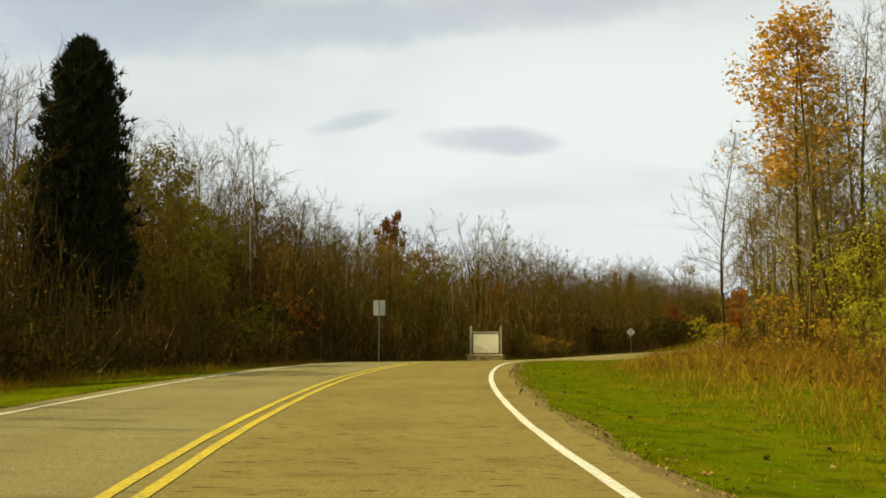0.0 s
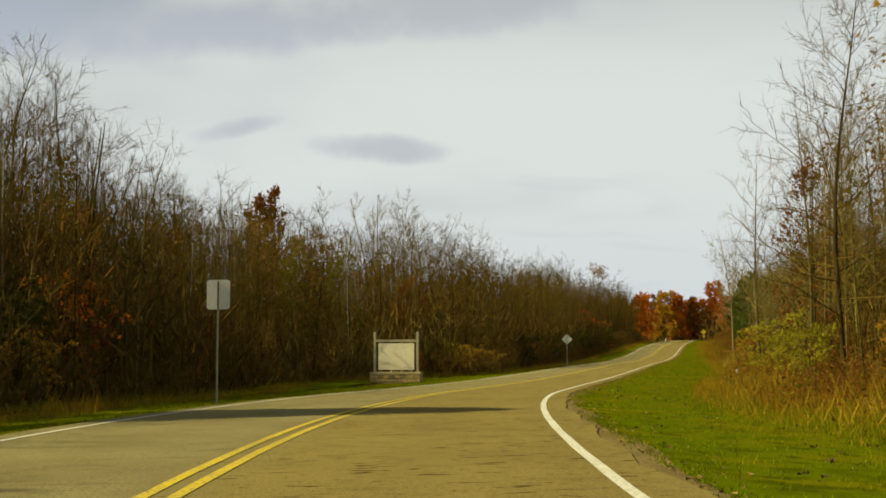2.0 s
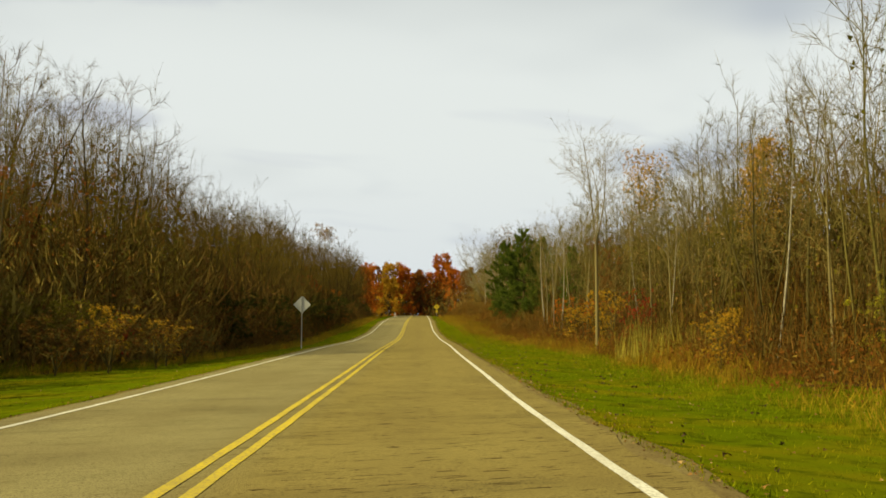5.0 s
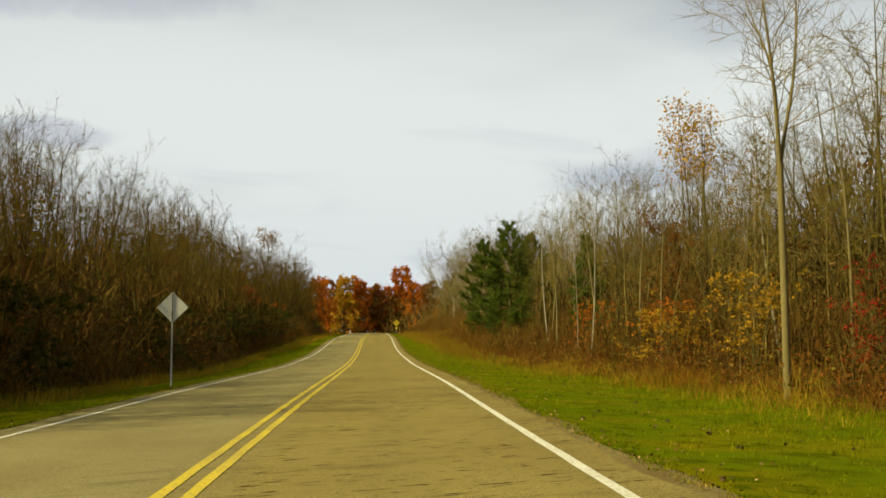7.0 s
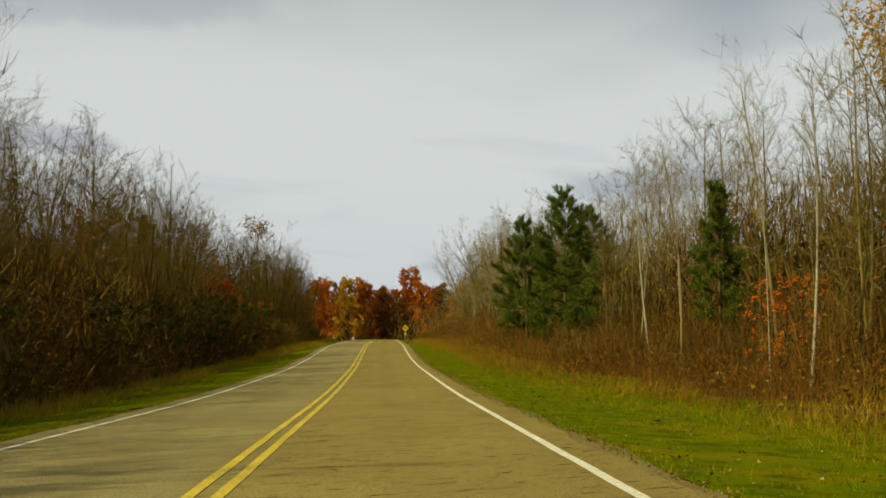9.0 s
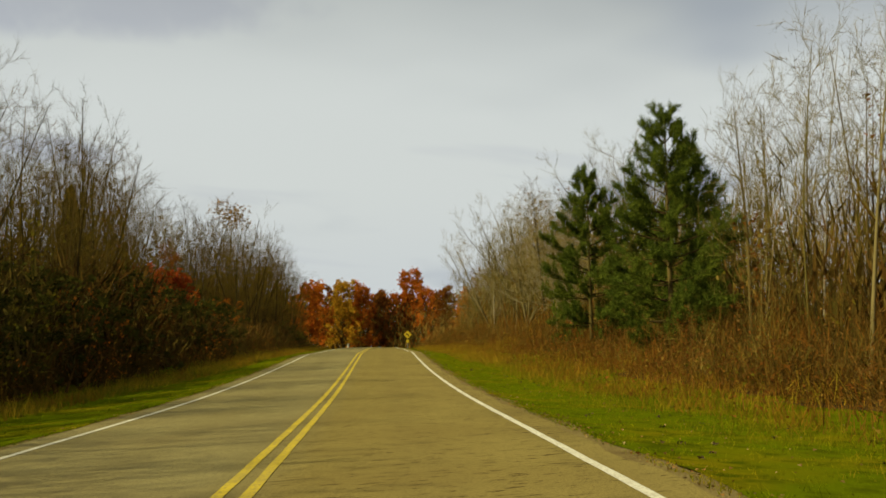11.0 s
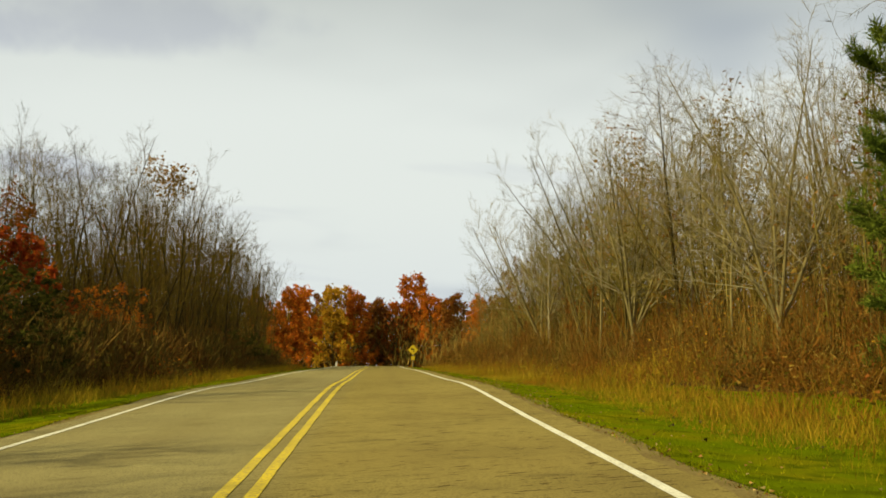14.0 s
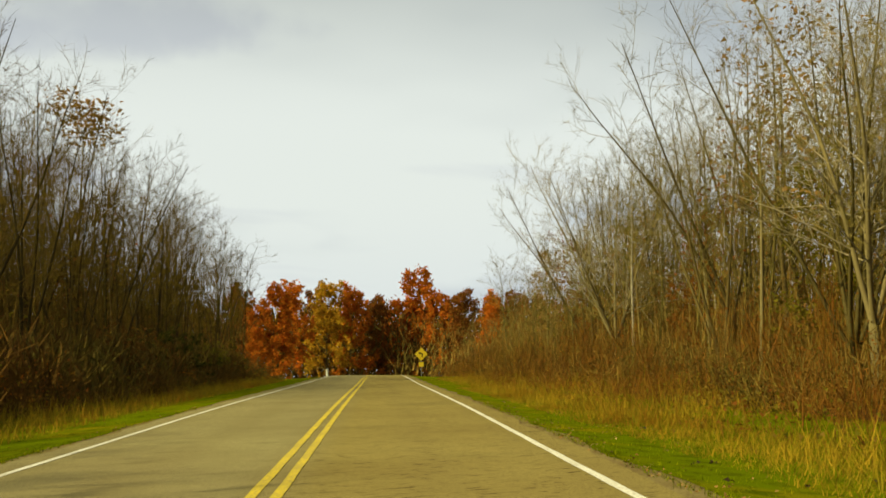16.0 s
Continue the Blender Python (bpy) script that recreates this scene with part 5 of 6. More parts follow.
# the fine twigs, darkened on the left for shade, and the last withered leaves of the crowns
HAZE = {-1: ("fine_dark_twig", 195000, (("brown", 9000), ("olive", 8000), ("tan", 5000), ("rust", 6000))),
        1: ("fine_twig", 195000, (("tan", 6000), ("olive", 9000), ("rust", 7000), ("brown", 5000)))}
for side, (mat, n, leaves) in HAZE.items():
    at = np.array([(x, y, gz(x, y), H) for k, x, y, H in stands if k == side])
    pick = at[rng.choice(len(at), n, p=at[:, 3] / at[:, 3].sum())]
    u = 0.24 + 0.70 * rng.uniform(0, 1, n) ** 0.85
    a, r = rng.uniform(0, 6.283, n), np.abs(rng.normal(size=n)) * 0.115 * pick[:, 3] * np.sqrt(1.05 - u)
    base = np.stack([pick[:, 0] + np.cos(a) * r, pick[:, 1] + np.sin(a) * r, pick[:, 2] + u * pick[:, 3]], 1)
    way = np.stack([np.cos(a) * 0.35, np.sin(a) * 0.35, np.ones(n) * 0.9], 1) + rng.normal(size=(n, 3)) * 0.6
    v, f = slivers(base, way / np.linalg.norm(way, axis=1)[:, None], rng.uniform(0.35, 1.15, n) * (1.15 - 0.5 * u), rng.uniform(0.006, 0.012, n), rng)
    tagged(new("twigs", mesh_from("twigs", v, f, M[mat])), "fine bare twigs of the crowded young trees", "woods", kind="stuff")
    for leaf, m in leaves:
        few = at[rng.choice(len(at), 70)]
        young = at[(at[:, 1] > 92) & (at[:, 1] < 165)] if side < 0 else few
        if len(young) > 20 and side < 0:
            few = np.vstack([few, young[rng.choice(len(young), 90)]])
            m = int(m * 1.7)
        pick = few[rng.integers(0, len(few), m)]
        u, a = 0.10 + 0.72 * rng.uniform(0, 1, m), rng.uniform(0, 6.283, m)
        r = np.abs(rng.normal(size=m)) * 0.12 * pick[:, 3] * np.sqrt(1.05 - u)
        g = Geo(); g.leaves(np.stack([pick[:, 0] + np.cos(a) * r, pick[:, 1] + np.sin(a) * r, pick[:, 2] + u * pick[:, 3]], 1), 0.085, rng)
        tagged(new("withered_leaves", g.mesh("withered_leaves", M[leaf])), leaf + " leaves still hanging on young trees", "woods", kind="stuff")

# woody thicket: branches and twigs of the undergrowth and the saplings
def upright(n, tilt):
    d = np.stack([rng.normal(size=n) * tilt, rng.normal(size=n) * tilt, rng.uniform(0.5, 1.0, n)], 1)
    return d / np.linalg.norm(d, axis=1)[:, None]


for side, n in ((-1, 80000), (1, 70000)):
    TV, TF, tn = [], [], 0
    x, y, s, d = scatter(n, side, lambda k, s: tree_edge(side, s) + 0.6 + rng.uniform(0, 1, k) ** 1.15 * 22, 0, 400)
    inward = np.abs(d) - tree_edge(side, s)
    reach = np.interp(s - S0, [40, 60, 120, 140], [0.55, 0.9, 0.9, 0.55]) if side < 0 else np.interp(s - S0, [85, 100, 165, 190, 250], [0.8, 0.5, 0.5, 0.6, 0.75])
    hgt = (1.3 + np.clip(inward, 0, 10) * reach) * (0.6 + 0.75 * patchy(x, y, 0.35))
    z0 = ground_z(x, y) + rng.uniform(0, 1, n) ** 0.9 * hgt
    v, f = slivers(np.stack([x, y, z0], 1), upright(n, rng.choice([0.08, 0.2, 0.5], n)), rng.uniform(0.7, 2.4, n), rng.uniform(0.009, 0.020, n) * (1 + np.clip(inward - 2, 0, 20) * (0.14 if side < 0 else 0.09)), rng)
    TV.append(v); TF.append(f + tn); tn += len(v)
    if side < 0:
        # the close tangle within the wood's edge, built high enough to shade the verge
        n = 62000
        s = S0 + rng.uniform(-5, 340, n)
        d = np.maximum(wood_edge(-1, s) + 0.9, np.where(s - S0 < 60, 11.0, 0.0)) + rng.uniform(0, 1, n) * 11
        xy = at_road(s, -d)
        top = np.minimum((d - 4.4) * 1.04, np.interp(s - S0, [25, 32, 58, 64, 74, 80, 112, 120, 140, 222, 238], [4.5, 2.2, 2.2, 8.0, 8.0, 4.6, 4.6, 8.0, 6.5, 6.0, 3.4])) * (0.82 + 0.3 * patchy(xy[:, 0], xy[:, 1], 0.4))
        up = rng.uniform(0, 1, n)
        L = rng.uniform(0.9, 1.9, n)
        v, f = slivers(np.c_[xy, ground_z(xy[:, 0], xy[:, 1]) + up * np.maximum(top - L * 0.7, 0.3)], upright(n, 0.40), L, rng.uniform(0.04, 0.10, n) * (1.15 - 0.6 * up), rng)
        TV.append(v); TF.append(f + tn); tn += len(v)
    # the depth of the woods behind the first trees: dark fill for the shaded gaps
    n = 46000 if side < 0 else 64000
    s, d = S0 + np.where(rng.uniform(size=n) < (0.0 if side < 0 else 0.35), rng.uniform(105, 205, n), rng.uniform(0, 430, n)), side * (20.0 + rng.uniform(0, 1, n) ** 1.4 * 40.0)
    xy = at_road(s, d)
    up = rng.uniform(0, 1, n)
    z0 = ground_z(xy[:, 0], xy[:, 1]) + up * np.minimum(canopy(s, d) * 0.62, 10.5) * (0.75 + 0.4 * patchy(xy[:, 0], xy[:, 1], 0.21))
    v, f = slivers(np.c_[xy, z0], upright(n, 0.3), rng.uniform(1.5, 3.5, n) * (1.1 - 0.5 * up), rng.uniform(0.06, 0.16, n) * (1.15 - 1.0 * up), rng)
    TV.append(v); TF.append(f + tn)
    V, T3 = np.concatenate(TV), np.concatenate(TF)
    # stem tones change by stretch to carry lit and shaded parts of the woods
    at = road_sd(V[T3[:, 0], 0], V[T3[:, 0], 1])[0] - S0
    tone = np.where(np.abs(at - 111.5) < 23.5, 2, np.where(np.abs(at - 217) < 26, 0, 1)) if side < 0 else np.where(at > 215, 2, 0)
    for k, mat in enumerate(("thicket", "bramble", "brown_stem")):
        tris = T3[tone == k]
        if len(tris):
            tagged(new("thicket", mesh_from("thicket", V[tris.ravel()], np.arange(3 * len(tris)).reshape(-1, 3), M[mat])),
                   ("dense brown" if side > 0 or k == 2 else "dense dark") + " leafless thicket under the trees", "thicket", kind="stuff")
# the wooded slope beyond the hill's crest
n = 40000
along, across = rng.uniform(236, 290, n), rng.uniform(-85, 85, n)
xy = A0 + along[:, None] * AX + across[:, None] * AR
z0 = ground_z(xy[:, 0], xy[:, 1]) + rng.uniform(0, 1, n) * (13.5 + 5 * patchy(xy[:, 0], xy[:, 1], 0.3))
dirn = np.stack([rng.normal(size=n) * 0.3, rng.normal(size=n) * 0.3, rng.uniform(0.4, 1.0, n)], 1)
v, f = slivers(np.c_[xy, z0], dirn / np.linalg.norm(dirn, axis=1)[:, None], rng.uniform(1.2, 3.2, n), rng.uniform(0.12, 0.28, n), rng)
tagged(new("thicket", mesh_from("thicket", v, f, M["bramble"])), "dark wooded slope beyond the hill's crest", "thicket", kind="stuff")

# brushwood along the wood's edge: fanned stems in clumps, many still in withered leaf
BRUSH = {-1: (("brown", 0.50), ("rust", 0.16), ("olive", 0.16), ("russet", 0.08), ("orange", 0.05), ("gold", 0.05)),
         1: (("rust", 0.46), ("brown", 0.26), ("olive", 0.14), ("tan", 0.06), ("gold", 0.05), ("orange", 0.03))}
brush_leaf = {}
for side, count in ((-1, 1400), (1, 2000)):
    BV, BF, bn = {}, {}, {}
    s = S0 + np.where(rng.uniform(size=count) < 0.7, rng.uniform(0, 390, count), rng.uniform(160, 340, count))
    lead = np.interp(s - S0, [0, 45, 60, 160, 185], [0.2, 0.2, 0.6, 0.6, 4.6]) if side > 0 else np.zeros(count)
    inward = rng.uniform(0, 1, count) ** 1.1 * (9.5 + np.where(lead > 3, 2.5, 0.0)) - lead
    xy = at_road(s, side * (wood_edge(side, s) + inward))
    R = rng.uniform(0.7, 1.7, count)
    Hc = ((1.25 if side < 0 else 1.15) + np.clip(inward + lead, 0, 6) * 0.45) * rng.uniform(0.7, 1.6, count) * (np.interp(s - S0, [170, 190, 232, 250], [1.0, 0.75, 0.75, 1.0]) if side > 0 else 1.0)
    tone = rng.uniform(0, 1, count) * 0.55 + 0.45 * patchy(xy[:, 0] + 17, xy[:, 1] - 9, 0.13)
    tone = np.argsort(np.argsort(tone)) / count
    zc = ground_z(xy[:, 0], xy[:, 1])
    names = [k for k, _ in BRUSH[side]]
    cum = np.cumsum([w for _, w in BRUSH[side]])
    for i in range(count):
        m = int(46 + 18 * R[i])
        a, q = rng.uniform(0, 6.283, m), rng.uniform(0.05, 1.0, m) ** 0.6
        top = np.stack([np.cos(a) * q * R[i], np.sin(a) * q * R[i], Hc[i] * np.sqrt(1.08 - q * q) * rng.uniform(0.75, 1.1, m)], 1)
        root = top * (0.16, 0.16, 0.0) - (0, 0, 0.05)
        u = rng.uniform(0, 0.85, (m, 1))
        base = root + (top - root) * u + (xy[i, 0], xy[i, 1], zc[i])
        arm = (top - root) * (1.0 - u) * rng.uniform(0.5, 1.0, (m, 1)) + rng.normal(size=(m, 3)) * 0.22 * R[i]
        L = np.linalg.norm(arm, axis=1)
        v, f = slivers(base, arm / L[:, None], L, rng.uniform(0.008, 0.018, m), rng)
        # left stems are darker in the stretches where the wood's edge is shaded
        tint = ("brown_stem" if 88 < s[i] - S0 < 135 else "thicket" if 191 < s[i] - S0 < 243 else "bramble") if side < 0 else (("rust_weed", "thicket", "rust_weed", "brown_stem", "rust_weed", "bramble") if not 92 < s[i] - S0 < 196 else ("rust_weed", "thicket", "bramble"))[i % (3 if 92 < s[i] - S0 < 196 else 6)]
        BV.setdefault(tint, []).append(v); BF.setdefault(tint, []).append(f + bn.get(tint, 0)); bn[tint] = bn.get(tint, 0) + len(v)
        if rng.uniform() < 0.85:
            k = int(rng.uniform(20, 48) * R[i] * (0.75 if side < 0 else 1.4))
            pick = rng.integers(0, m, k)
            c = top[pick] * rng.uniform(0.45, 1.02, (k, 1)) + rng.normal(size=(k, 3)) * 0.13 + (xy[i, 0], xy[i, 1], zc[i])
            brush_leaf.setdefault((side, "brown" if side > 0 and 92 < s[i] - S0 < 196 and i % 3 else "olive" if side < 0 and s[i] - S0 < 80 and i % 2 else names[min(int(np.searchsorted(cum, tone[i])), len(names) - 1)]), []).append(c)
    for tint in BV:
        tagged(new("brushwood", mesh_from("brushwood", np.concatenate(BV[tint]), np.concatenate(BF[tint]), M[tint])),
               {"bramble": "dark", "brown_stem": "warm brown", "thicket": "brown", "rust_weed": "rust-brown"}[tint] + " brushwood of fanned stems along the wood's edge", "undergrowth", kind="stuff")
for (side, leaf), cs in brush_leaf.items():
    g = Geo(); g.leaves(np.concatenate(cs), 0.055 if side < 0 else 0.04, rng)
    tagged(new("undergrowth_leaves", g.mesh("undergrowth_leaves", M[leaf])), leaf + " withered leaves on the brushwood", "undergrowth", kind="stuff")

# withered leaves still hanging on saplings further in
for leaf, n, side in (("brown", 8000, -1), ("olive", 4000, -1), ("rust", 3500, -1), ("tan", 2000, -1), ("tan", 6000, 1), ("olive", 8000, 1), ("rust", 4000, 1)):
    k = n // 30
    x, y, s, d = scatter(k, side, lambda m, s: tree_edge(side, s) + 1.5 + rng.uniform(0, 1, m) ** 1.3 * 15)
    low = np.interp(s - S0, [50, 70, 145, 165], [1.0, 0.7, 0.7, 1.0])
    z = ground_z(x, y) + 1.2 + rng.uniform(0, 1, k) * np.clip(np.abs(d) - tree_edge(side, s), 1.5, 8.5) * 0.72 * low
    c = np.repeat(np.stack([x, y, z], 1), 30, 0) + rng.normal(size=(k * 30, 3)) * (0.7, 0.7, 0.7)
    g = Geo(); g.leaves(c, 0.09, rng)
    tagged(new("undergrowth_leaves", g.mesh("undergrowth_leaves", M[leaf])), leaf + " withered leaves on saplings in the woods", "undergrowth", kind="stuff")

# fading grass, tall dry weeds and rusty forbs between the mown verge and the trees
def weed_front(s):
    return np.interp(s - S0, [0, 40, 60, 100, 130, 160, 185, 400], [7.0, 6.8, 7.0, 8.2, 8.2, 7.2, 6.3, 5.2])


for mat, n, lo, hi, tall, wide, lab in (("meadow", 60000, -0.8, 2.8, 0.36, 0.005, "fading yellow-green meadow grass beside the verge"),
                                        ("weed", 84000, 0.6, 8.5, 0.80, 0.007, "tall dry straw-coloured weeds"),
                                        ("rust_weed", 60000, 1.6, 9.5, 0.90, 0.007, "rust-brown dry forbs in front of the trees")):
    x, y, s, d = scatter(n, 1, lambda k, s: weed_front(s) + lo + rng.uniform(0, 1, k) * np.minimum(hi - lo, np.maximum(wood_edge(1, s) + 0.5 - weed_front(s) - lo, 1.0)), 0, 335)
    bushy = np.interp(s - S0, [80, 100, 182, 205], [0.0, 1.0, 1.0, 0.0])
    keep = patchy(x + 7 * len(mat), y, 0.45) > {"meadow": -1, "weed": 0.16 + 0.35 * bushy + 0.5 * np.clip((d - weed_front(s) - 2.4) / 1.5, 0, 1) * (s > S0 + 60), "rust_weed": 0.30 - 0.25 * bushy + np.interp(s - S0, [45, 65], [0.25, 0.0])}[mat]
    x, y, d, s = x[keep], y[keep], d[keep], s[keep]
    k = len(x)
    z = ground_z(x, y) - np.interp(np.abs(d), [0, 9.5, 11.5], [0.12, 0.06, 0.0])
    grow = tall * np.clip(0.35 + (d - weed_front(s) - lo) * 0.22, 0.3, 1.0) * (0.55 + 0.8 * patchy(x, y, 0.6))
    z = z + rng.uniform(0, 1, k) ** 2 * grow * (0.0 if mat == "meadow" else 0.6)
    dirn = np.stack([rng.normal(size=k) * 0.42, rng.normal(size=k) * 0.42, np.ones(k)], 1)
    dirn /= np.linalg.norm(dirn, axis=1)[:, None]
    v, f = slivers(np.stack([x, y, z], 1), dirn, grow * rng.uniform(0.4, 1.2, k), 0.75 * wide * rng.uniform(0.8, 2.0, k), rng)
    tagged(new("weeds", mesh_from("weeds", v, f, M[mat])), lab, "weeds", kind="stuff")
n = 36000
x, y, s, d = scatter(n, -1, lambda k, s: wood_edge(-1, s) - 1.7 - np.interp(s - S0, [200, 225], [0.0, 1.2]) + rng.uniform(0, 1, k) * np.interp(s - S0, [200, 225], [2.2, 3.2]), 0, 335)
dirn = np.stack([rng.normal(size=n) * 0.38, rng.normal(size=n) * 0.38, np.ones(n)], 1)
v, f = slivers(np.stack([x, y, ground_z(x, y) - 0.05], 1), dirn / np.linalg.norm(dirn, axis=1)[:, None], rng.uniform(0.15, 0.7, n) * (0.5 + 0.8 * patchy(x, y, 0.6)) * np.interp(s - S0, [200, 225], [1.0, 1.25]), rng.uniform(0.005, 0.012, n), rng)
tagged(new("weeds", mesh_from("weeds", v, f, M["weed"])), "straw-coloured weeds at the foot of the dark brush", "weeds", kind="stuff")

for leaf, n in (("rust", 13000), ("straw", 10000), ("olive", 8000)):
    x, y, s, d = scatter(n, 1, lambda k, s: weed_front(s) + 1.8 + rng.uniform(0, 1, k) * (wood_edge(1, s) - weed_front(s) - 1.0), 0, 320)
    keep = patchy(x + 5 * len(leaf), y + 3 * ord(leaf[0]), 0.4) > 0.35 + (0.4 * (np.abs(s - S0 - 144) < 52) if leaf != "rust" else 0.0)
    x, y, d = x[keep], y[keep], d[keep]
    z = ground_z(x, y) + rng.uniform(0.1, 1.05, len(x)) * np.interp(d, [8.0, 10, 13], [0.35, 0.75, 1.2])
    g = Geo(); g.leaves(np.stack([x, y, z], 1), 0.05, rng)
    tagged(new("weed_leaves", g.mesh("weed_leaves", M[leaf])), leaf + "-coloured dry leaves on the tall weeds", "weeds", kind="stuff")
# a strip of straw-coloured grass where the verge meets the brush of the last stretch
n = 26000
x, y, s, d = scatter(n, 1, lambda k, s: weed_front(s) - 0.2 + rng.uniform(0, 1, k) ** 1.2 * 3.2, 222, 300)
dirn = np.stack([rng.normal(size=n) * 0.5, rng.normal(size=n) * 0.5, np.ones(n)], 1)
tall = rng.uniform(0.12, 0.42, n) * (0.5 + 0.8 * patchy(x, y, 0.7)) * np.interp(d - weed_front(s), [-0.2, 1.0], [0.5, 1.2])
v, f = slivers(np.stack([x, y, ground_z(x, y) - 0.05], 1), dirn / np.linalg.norm(dirn, axis=1)[:, None], tall, rng.uniform(0.005, 0.011, n), rng)
tagged(new("weeds", mesh_from("weeds", v, f, M["weed"])), "straw-coloured dry grass in front of the brush", "weeds", kind="stuff")

# yellow-green leaves at the start of the wood
for leaf, n in (("yellow_green", 9000), ("gold", 3500)):
    x, y, s, d = scatter(n, 1, lambda k, s: 14 + rng.uniform(0, 1, k) * 12, 12, 68)
    keep = patchy(x + 9 * len(leaf), y, 0.5) > 0.4
    x, y = x[keep], y[keep]
    g = Geo(); g.leaves(np.stack([x, y, ground_z(x, y) + rng.uniform(0.2, 1, len(x)) ** 1.3 * 5.5], 1), 0.06, rng)
    tagged(new("undergrowth_leaves", g.mesh("undergrowth_leaves", M[leaf])), "yellowing leaves on saplings at the wood's edge", "undergrowth", kind="stuff")

# yellow reeds beside the verge
n = 620
a, r = rng.uniform(0, 6.283, n), np.sqrt(rng.uniform(0, 1, n))
x, y = 31.6 + np.cos(a) * r * 2.6 + np.sin(a) * r * 1.5, 108.0 + np.sin(a) * r * 3.4
dirn = np.stack([rng.normal(size=n) * 0.10, rng.normal(size=n) * 0.10, np.ones(n)], 1)
v, f = slivers(np.stack([x, y, ground_z(x, y) - 0.05], 1), dirn / np.linalg.norm(dirn, axis=1)[:, None], rng.uniform(0.6, 2.0, n), rng.uniform(0.010, 0.024, n), rng)
tagged(new("reeds", mesh_from("reeds", v, f, M["reed"])), "patch of tall yellow reeds", "reeds", kind="stuff")

# grass in tufts on both verges, ragged over the road's edge
GV, GF, gn = [], [], 0
for side, n, edge_only in ((1, 17000, False), (-1, 5000, False), (1, 3600, True), (-1, 1800, True)):
    if edge_only:
        reach = lambda k, s: EDGE + 0.16 + np.abs(rng.normal(size=k)) * 0.16
    else:
        reach = lambda k, s: EDGE + 0.35 + rng.uniform(0, 1, k) * (5.0 if side > 0 else np.minimum(wood_edge(-1, s) - 4.8, 9.0))
    s = S0 + rng.uniform(0, 1, n) ** 1.0 * 272
    d = side * reach(n, s)
    tall = rng.uniform(0.03, 0.085, n) * (0.6 + 0.8 * patchy(s, d * 3, 0.9)) + np.interp(np.abs(d), [6.5, 8.5], [0, 0.09])
    s, d, tall = np.repeat(s, 6) + rng.normal(size=6 * n) * 0.05, np.repeat(d, 6) + rng.normal(size=6 * n) * 0.05, np.repeat(tall, 6)
    xy = at_road(s, d)
    z = np.interp(s, RS, RC[:, 2]) - verge_drop(d, s) - 0.01
    dirn = np.stack([rng.normal(size=len(s)) * 0.6, rng.normal(size=len(s)) * 0.6, np.ones(len(s))], 1)
    dirn /= np.linalg.norm(dirn, axis=1)[:, None]
    v, f = slivers(np.c_[xy, z], dirn, tall * rng.uniform(0.6, 1.4, len(s)), rng.uniform(0.003, 0.007, len(s)), rng)
    GV.append(v); GF.append(f + gn); gn += len(v)
tagged(new("grass", mesh_from("grass", np.concatenate(GV), np.concatenate(GF), M["blade"])), "short green roadside grass", "grass", kind="stuff")

# fallen leaves on the verges and along the road's edge
g = Geo()
for side, n in ((1, 8500), (-1, 2500)):
    x, y, s, d = scatter(n, side, lambda k, s: np.where(rng.uniform(size=k) < 0.55, EDGE + 0.02 + np.abs(rng.normal(size=k)) * 0.35, EDGE + 0.3 + rng.uniform(0, 6, k)), 0, 275)
    z = np.interp(s, RS, RC[:, 2]) - verge_drop(d, s) + 0.03
    g.leaves(np.stack([x, y, z - 0.012], 1), 0.02, rng, flat=0.95)
tagged(new("fallen_leaves", g.mesh("fallen_leaves", M["litter"])), "scattered dry fallen leaves", "leaves", kind="stuff")


# dark clumps of leaves on the mown grass
g = Geo()
x, y, s, d = scatter(320, 1, lambda k, s: EDGE + 0.5 + rng.uniform(0, 1, k) * 4.0, 0, 290)
c = np.stack([x, y, np.interp(s, RS, RC[:, 2]) - verge_drop(d, s) + 0.03], 1)
g.leaves(np.repeat(c, 4, 0) + rng.normal(size=(1280, 3)) * (0.03, 0.03, 0.01), 0.028, rng, flat=0.6)
tagged(new("fallen_leaves", g.mesh("fallen_leaves", M["wet_leaf"])), "dark clumps of wet fallen leaves on the grass", "leaves", kind="stuff")


# ---------------------------------------------------------------- signs and posts
def diamond(name, half, thick, corner, mat):
    bm = bmesh.new()
    ring = []
    for k in range(4):
        c = k * math.pi / 2
        for q in range(5):
            b = c - math.pi / 4 + q * math.pi / 8
            cx, cz = math.cos(c) * (half - corner * 1.414), math.sin(c) * (half - corner * 1.414)
            ring.append((cx + math.cos(b) * corner, cz + math.sin(b) * corner))
    front = [bm.verts.new((x, -thick / 2, z)) for x, z in ring]
    back = [bm.verts.new((x, thick / 2, z)) for x, z in ring]
    bm.faces.new(front); bm.faces.new(back[::-1])
    for k in range(len(ring)):
        bm.faces.new((front[k - 1], back[k - 1], back[k], front[k]))
    bmesh.ops.recalc_face_normals(bm, faces=bm.faces)
    return bm_mesh(name, bm, mat)


def channel_post(name, height, mat, w=0.06):
    """A folded steel sign post with two flanges."""
    bm = bmesh.new()
    box(bm, (0, 0, height / 2 - 0.2), (w * 0.55, 0.006, height + 0.4))
    for sx in (-1, 1):
        box(bm, (sx * w * 0.27, -0.013, height / 2 - 0.2), (0.006, 0.032, height + 0.4))
        box(bm, (sx * w * 0.42, -0.028, height / 2 - 0.2), (w * 0.3, 0.006, height + 0.4))
    return bm_mesh(name, bm, mat)


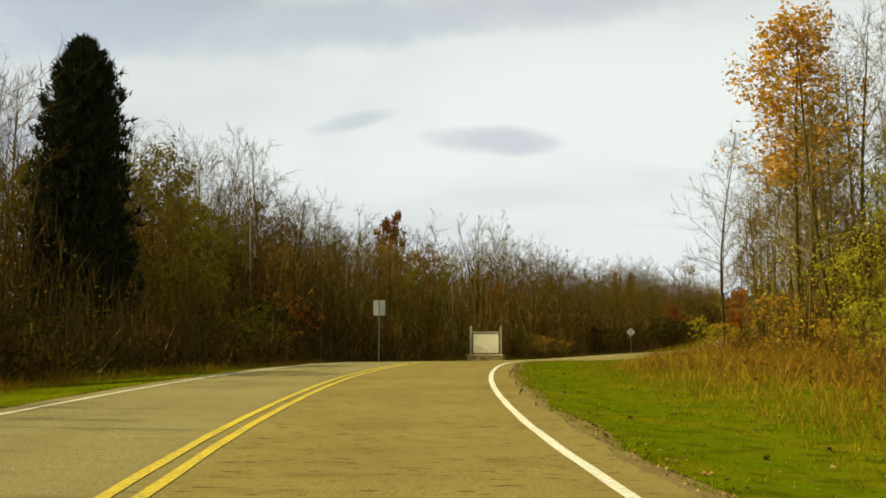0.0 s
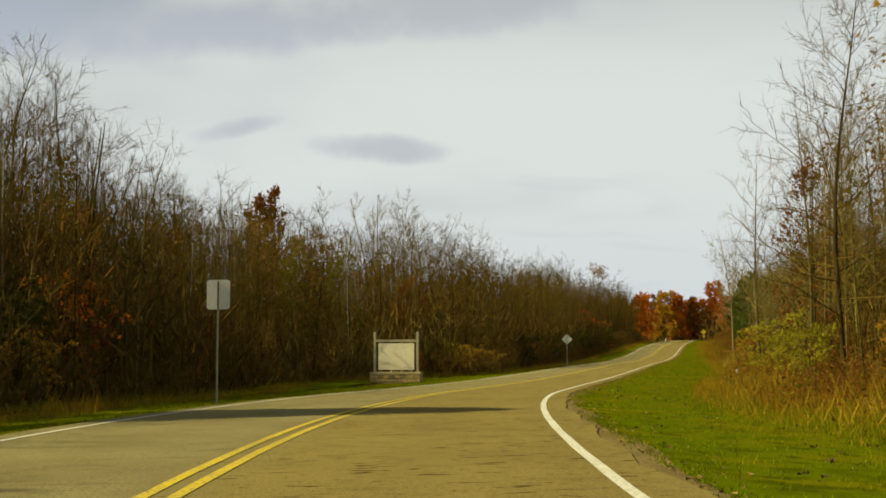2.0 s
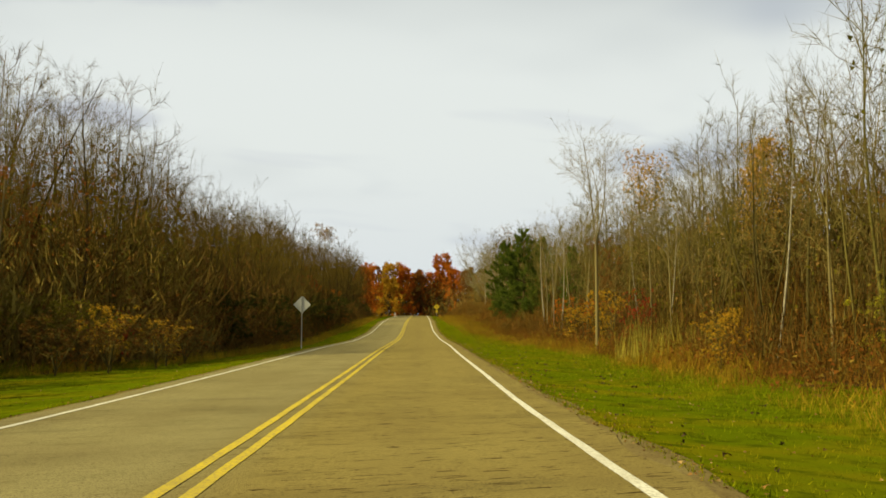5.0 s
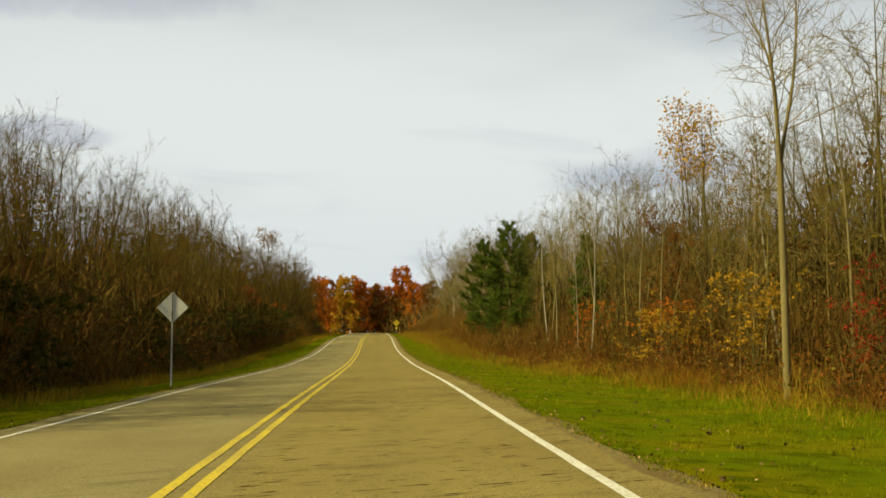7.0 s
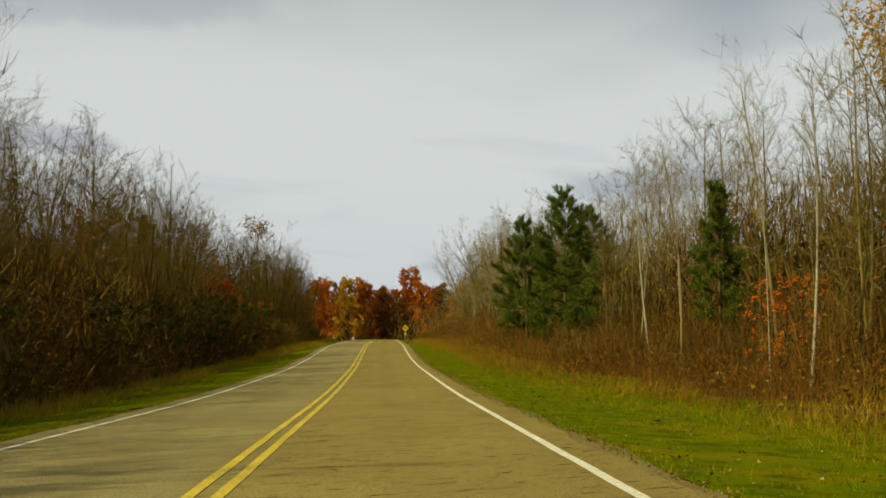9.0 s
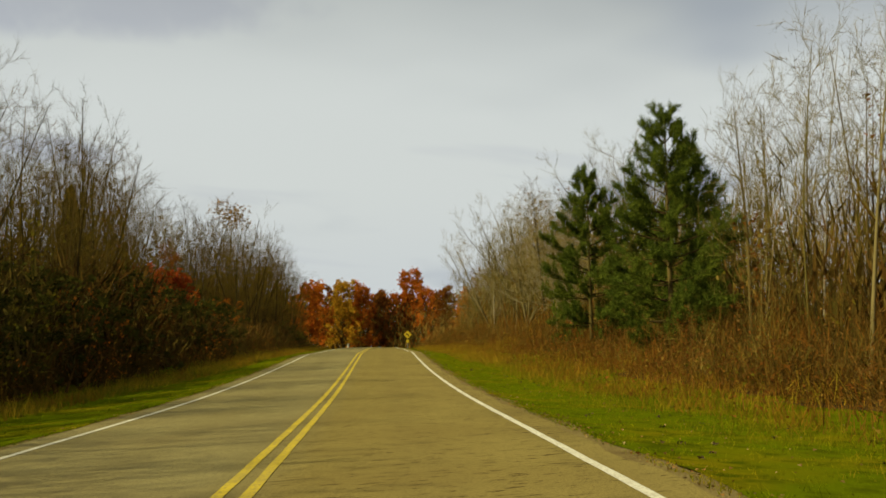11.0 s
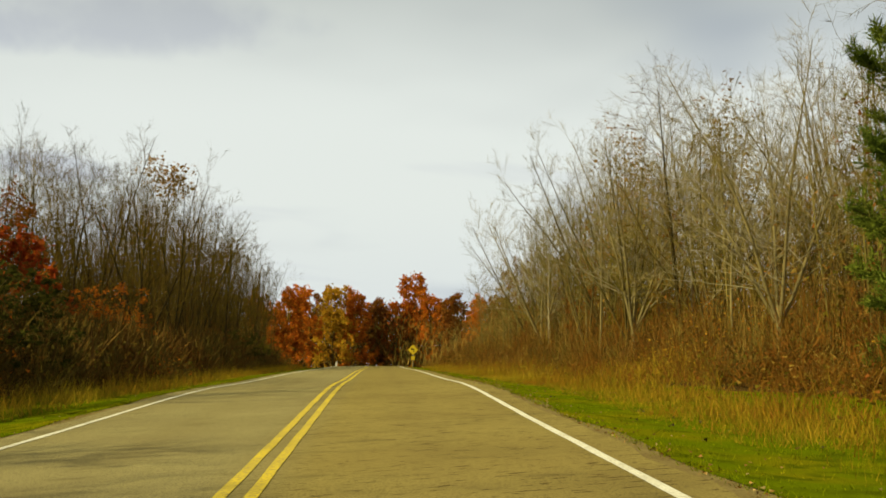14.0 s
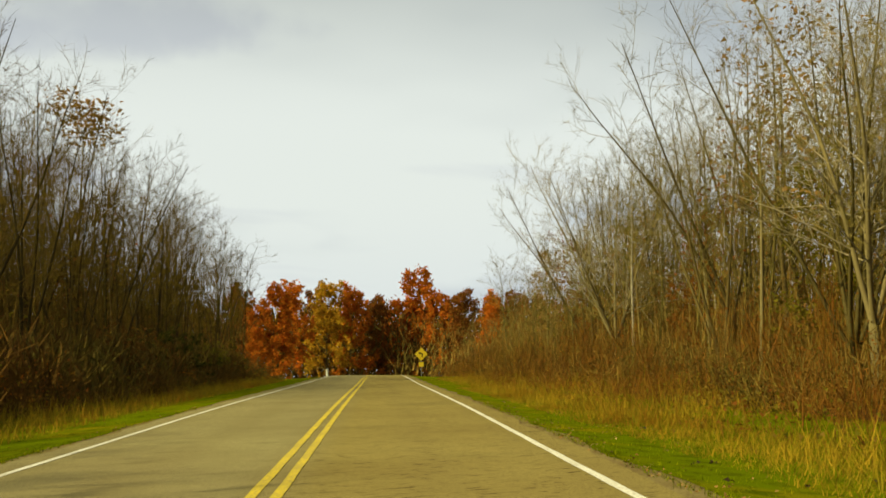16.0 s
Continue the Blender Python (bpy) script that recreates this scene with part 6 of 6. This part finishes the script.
def bolts(parent, zs):
    for z in zs:
        bm = bmesh.new()
        bmesh.ops.create_cone(bm, cap_ends=True, segments=8, radius1=0.012, radius2=0.010, depth=0.014, matrix=pose(0, -0.038, z, 90, 0, 0))
        part("bolt", bm_mesh("bolt", bm, M["steel"]), parent)


# warning sign with its back to the lane
hx, hy = 23.55, 137.95
z0 = -0.82
sign = thing("road_sign", pose(hx, hy, z0, 0, 0, -19.5), "diamond road sign with a bare grey metal back on steel post", "road sign")
post = part("post", channel_post("post", 3.12, M["alu"], 0.048), sign)
part("sign_panel", diamond("sign_panel", 0.555, 0.006, 0.04, M["alu"]), sign, "pale grey bare metal back", pose(0, 0.012, 2.60))
bm = bmesh.new(); box(bm, (0, -0.034, 2.60), (0.034, 0.008, 1.02))
part("brace", bm_mesh("brace", bm, M["dark_steel"]), sign, "dark post strip on the back")
bolts(sign, (2.35, 2.85))

# rectangular sign with its back to the lane
sign = thing("road_sign", pose(-3.82, 59.45, gz(-3.82, 59.45) - 0.05, 0, 0, -5), "rectangular road sign with a bare grey metal back on steel post", "road sign")
top = 3.22 - (gz(-3.82, 59.45) - 0.05)
part("post", channel_post("post", top - 0.05, M["steel"], 0.05), sign)
bm = bmesh.new(); box(bm, (0, 0.012, top - 0.42), (0.66, 0.006, 0.84))
bmesh.ops.bevel(bm, geom=[e for e in bm.edges if abs(e.verts[0].co.y - e.verts[1].co.y) > 0.003], offset=0.04, segments=3, affect="EDGES")
part("sign_panel", bm_mesh("sign_panel", bm, M["alu"]), sign, "pale grey bare metal back")
bm = bmesh.new(); box(bm, (0.0, -0.034, top - 0.42), (0.036, 0.008, 0.78))
part("brace", bm_mesh("brace", bm, M["dark_steel"]), sign, "dark post strip on the back")
bolts(sign, (top - 0.65, top - 0.2))

# yellow curve sign on the hill
yx, yy = 113.6, 351.0
z0 = gz(yx, yy) - 0.02
sign = thing("road_sign", pose(yx, yy, z0, 0, 0, -20), "yellow diamond warning sign with a black bent arrow", "road sign")
part("post", channel_post("post", 2.9, M["steel"], 0.08), sign)
panel = part("sign_panel", diamond("sign_panel", 0.80, 0.008, 0.05, M["sign_yellow"]), sign, "yellow reflective panel", pose(0, -0.045, 2.75))
bm = bmesh.new()
box(bm, (0.12, -0.010, -0.16), (0.13, 0.006, 0.40)); box(bm, (-0.02, -0.0105, 0.08), (0.40, 0.006, 0.13)); box(bm, (-0.22, -0.011, 0.12), (0.22, 0.006, 0.22), 0)
part("arrow", bm_mesh("arrow", bm, M["black"]), panel, "black bent arrow")
bm = bmesh.new(); box(bm, (0, -0.045, 1.50), (0.56, 0.008, 0.56))
part("advisory_plate", bm_mesh("advisory_plate", bm, M["sign_yellow"]), sign, "small yellow plate")

# white marker posts
def marker_post(x, y, h, w, tilt, label):
    p = thing("marker_post", pose(x, y, gz(x, y) - 0.03, 0, tilt, -20), label, "marker post")
    bm = bmesh.new()
    bmesh.ops.create_cone(bm, cap_ends=True, segments=12, radius1=w * 0.55, radius2=w * 0.5, depth=h + 0.3, matrix=pose(0, 0, h / 2 - 0.15))
    for vert in bm.verts:
        if vert.co.z > h / 2:
            vert.co.z += vert.co.x * 0.5
        vert.co.y *= 0.55
    part("post", bm_mesh("post", bm, M["white_post"]), p)
    bm = bmesh.new(); box(bm, (0, -w * 0.32, h - 0.16), (w * 0.7, 0.006, 0.09))
    part("reflector", bm_mesh("reflector", bm, M["steel"]), p, "small grey reflector")


marker_post(21.2, 84.65, 0.68, 0.13, -5, "leaning white marker post in the weeds")
mx, my = at_road(np.array(S0 + 374.0), np.array(-5.2))
marker_post(float(mx), float(my), 1.0, 0.28, 0, "short white marker post beside the road")


# ---------------------------------------------------------------- the entrance board
BX, BY = 3.50, 98.0
bz = -1.08
board = thing("entrance_board", pose(BX, BY, bz, 0, 0, -19), "timber-framed cream notice board on a low rough stone base", "sign board")
BW, BH, BD = 3.36, 0.61, 0.60
base = part("stone_base", None, board)
base.empty_display_size = 0.1
bm = bmesh.new(); box(bm, (0, 0, BH / 2 - 0.25), (BW - 0.06, BD - 0.06, BH + 0.36))
part("mortar_core", bm_mesh("mortar_core", bm, M["mortar"]), base)
bm = bmesh.new(); box(bm, (0, 0, BH - 0.05), (BW + 0.06, BD + 0.06, 0.12))
part("capping", bm_mesh("capping", bm, M["cap"], 0.015), base, "flat concrete capping")
rs = random.Random(8)


def stone_mesh(w, h, d):
    bm = bmesh.new(); box(bm, (0, 0, 0), (w, d, h))
    bmesh.ops.bevel(bm, geom=list(bm.edges), offset=0.022, segments=1, affect="EDGES")
    for vert in bm.verts:
        vert.co += Vector((rs.uniform(-1, 1), rs.uniform(-1, 1), rs.uniform(-1, 1))) * 0.012
    return bm_mesh("stone", bm, M["stone"])


for side in (-1, 1):
    zc = -0.24
    for row_h in (0.22, 0.24, 0.24, 0.22):
        xs = -BW / 2
        while xs < BW / 2 - 0.02:
            w = min(rs.uniform(0.28, 0.62), BW / 2 - xs)
            if BW / 2 - xs - w < 0.15:
                w = BW / 2 - xs
            part("stone", stone_mesh(w - 0.025, row_h - 0.025, 0.10), base, "", pose(xs + w / 2, side * (BD / 2 - 0.03), zc + row_h / 2))
            xs += w
        zc += row_h
    zc = -0.24
    for row_h in (0.30, 0.32, 0.30):
        part("stone", stone_mesh(0.10, row_h - 0.025, BD - 0.16), base, "", pose(side * (BW / 2 - 0.03), 0, zc + row_h / 2))
        zc += row_h
PT = 3.23
for sx in (-1, 1):
    bm = bmesh.new(); box(bm, (sx * 1.43, 0, (PT + 0.2) / 2), (0.155, 0.155, PT - 0.2))
    part("post", bm_mesh("post", bm, M["timber"], 0.012), board, "weathered grey timber post")
bm = bmesh.new(); box(bm, (0, 0, 2.66), (2.70, 0.12, 0.15))
part("top_beam", bm_mesh("top_beam", bm, M["timber"], 0.012), board, "weathered grey timber beam")
PW, PH, PZ = 2.40, 1.71, 1.645
panel = part("panel", None, board, "cream-painted boarding")
for k in range(5):
    bm = bmesh.new(); box(bm, (0, 0, PZ - PH / 2 + (k + 0.5) * PH / 5), (PW, 0.05 + 0.002 * (k % 2), PH / 5 - 0.001))
    part("plank", bm_mesh("plank", bm, M["panel"], 0.0015), panel)
for sx in (-0.42, -0.14, 0.14, 0.42):
    for zz, hh in ((PZ + PH / 2 + 0.04, 0.10), (PZ - PH / 2 - 0.085, 0.17)):
        bm = bmesh.new()
        bmesh.ops.create_cone(bm, cap_ends=True, segments=10, radius1=0.028, radius2=0.028, depth=hh, matrix=pose(sx * PW, -0.02, zz))
        part("hanger", bm_mesh("hanger", bm, M["panel"]), board, "short pale hanger")
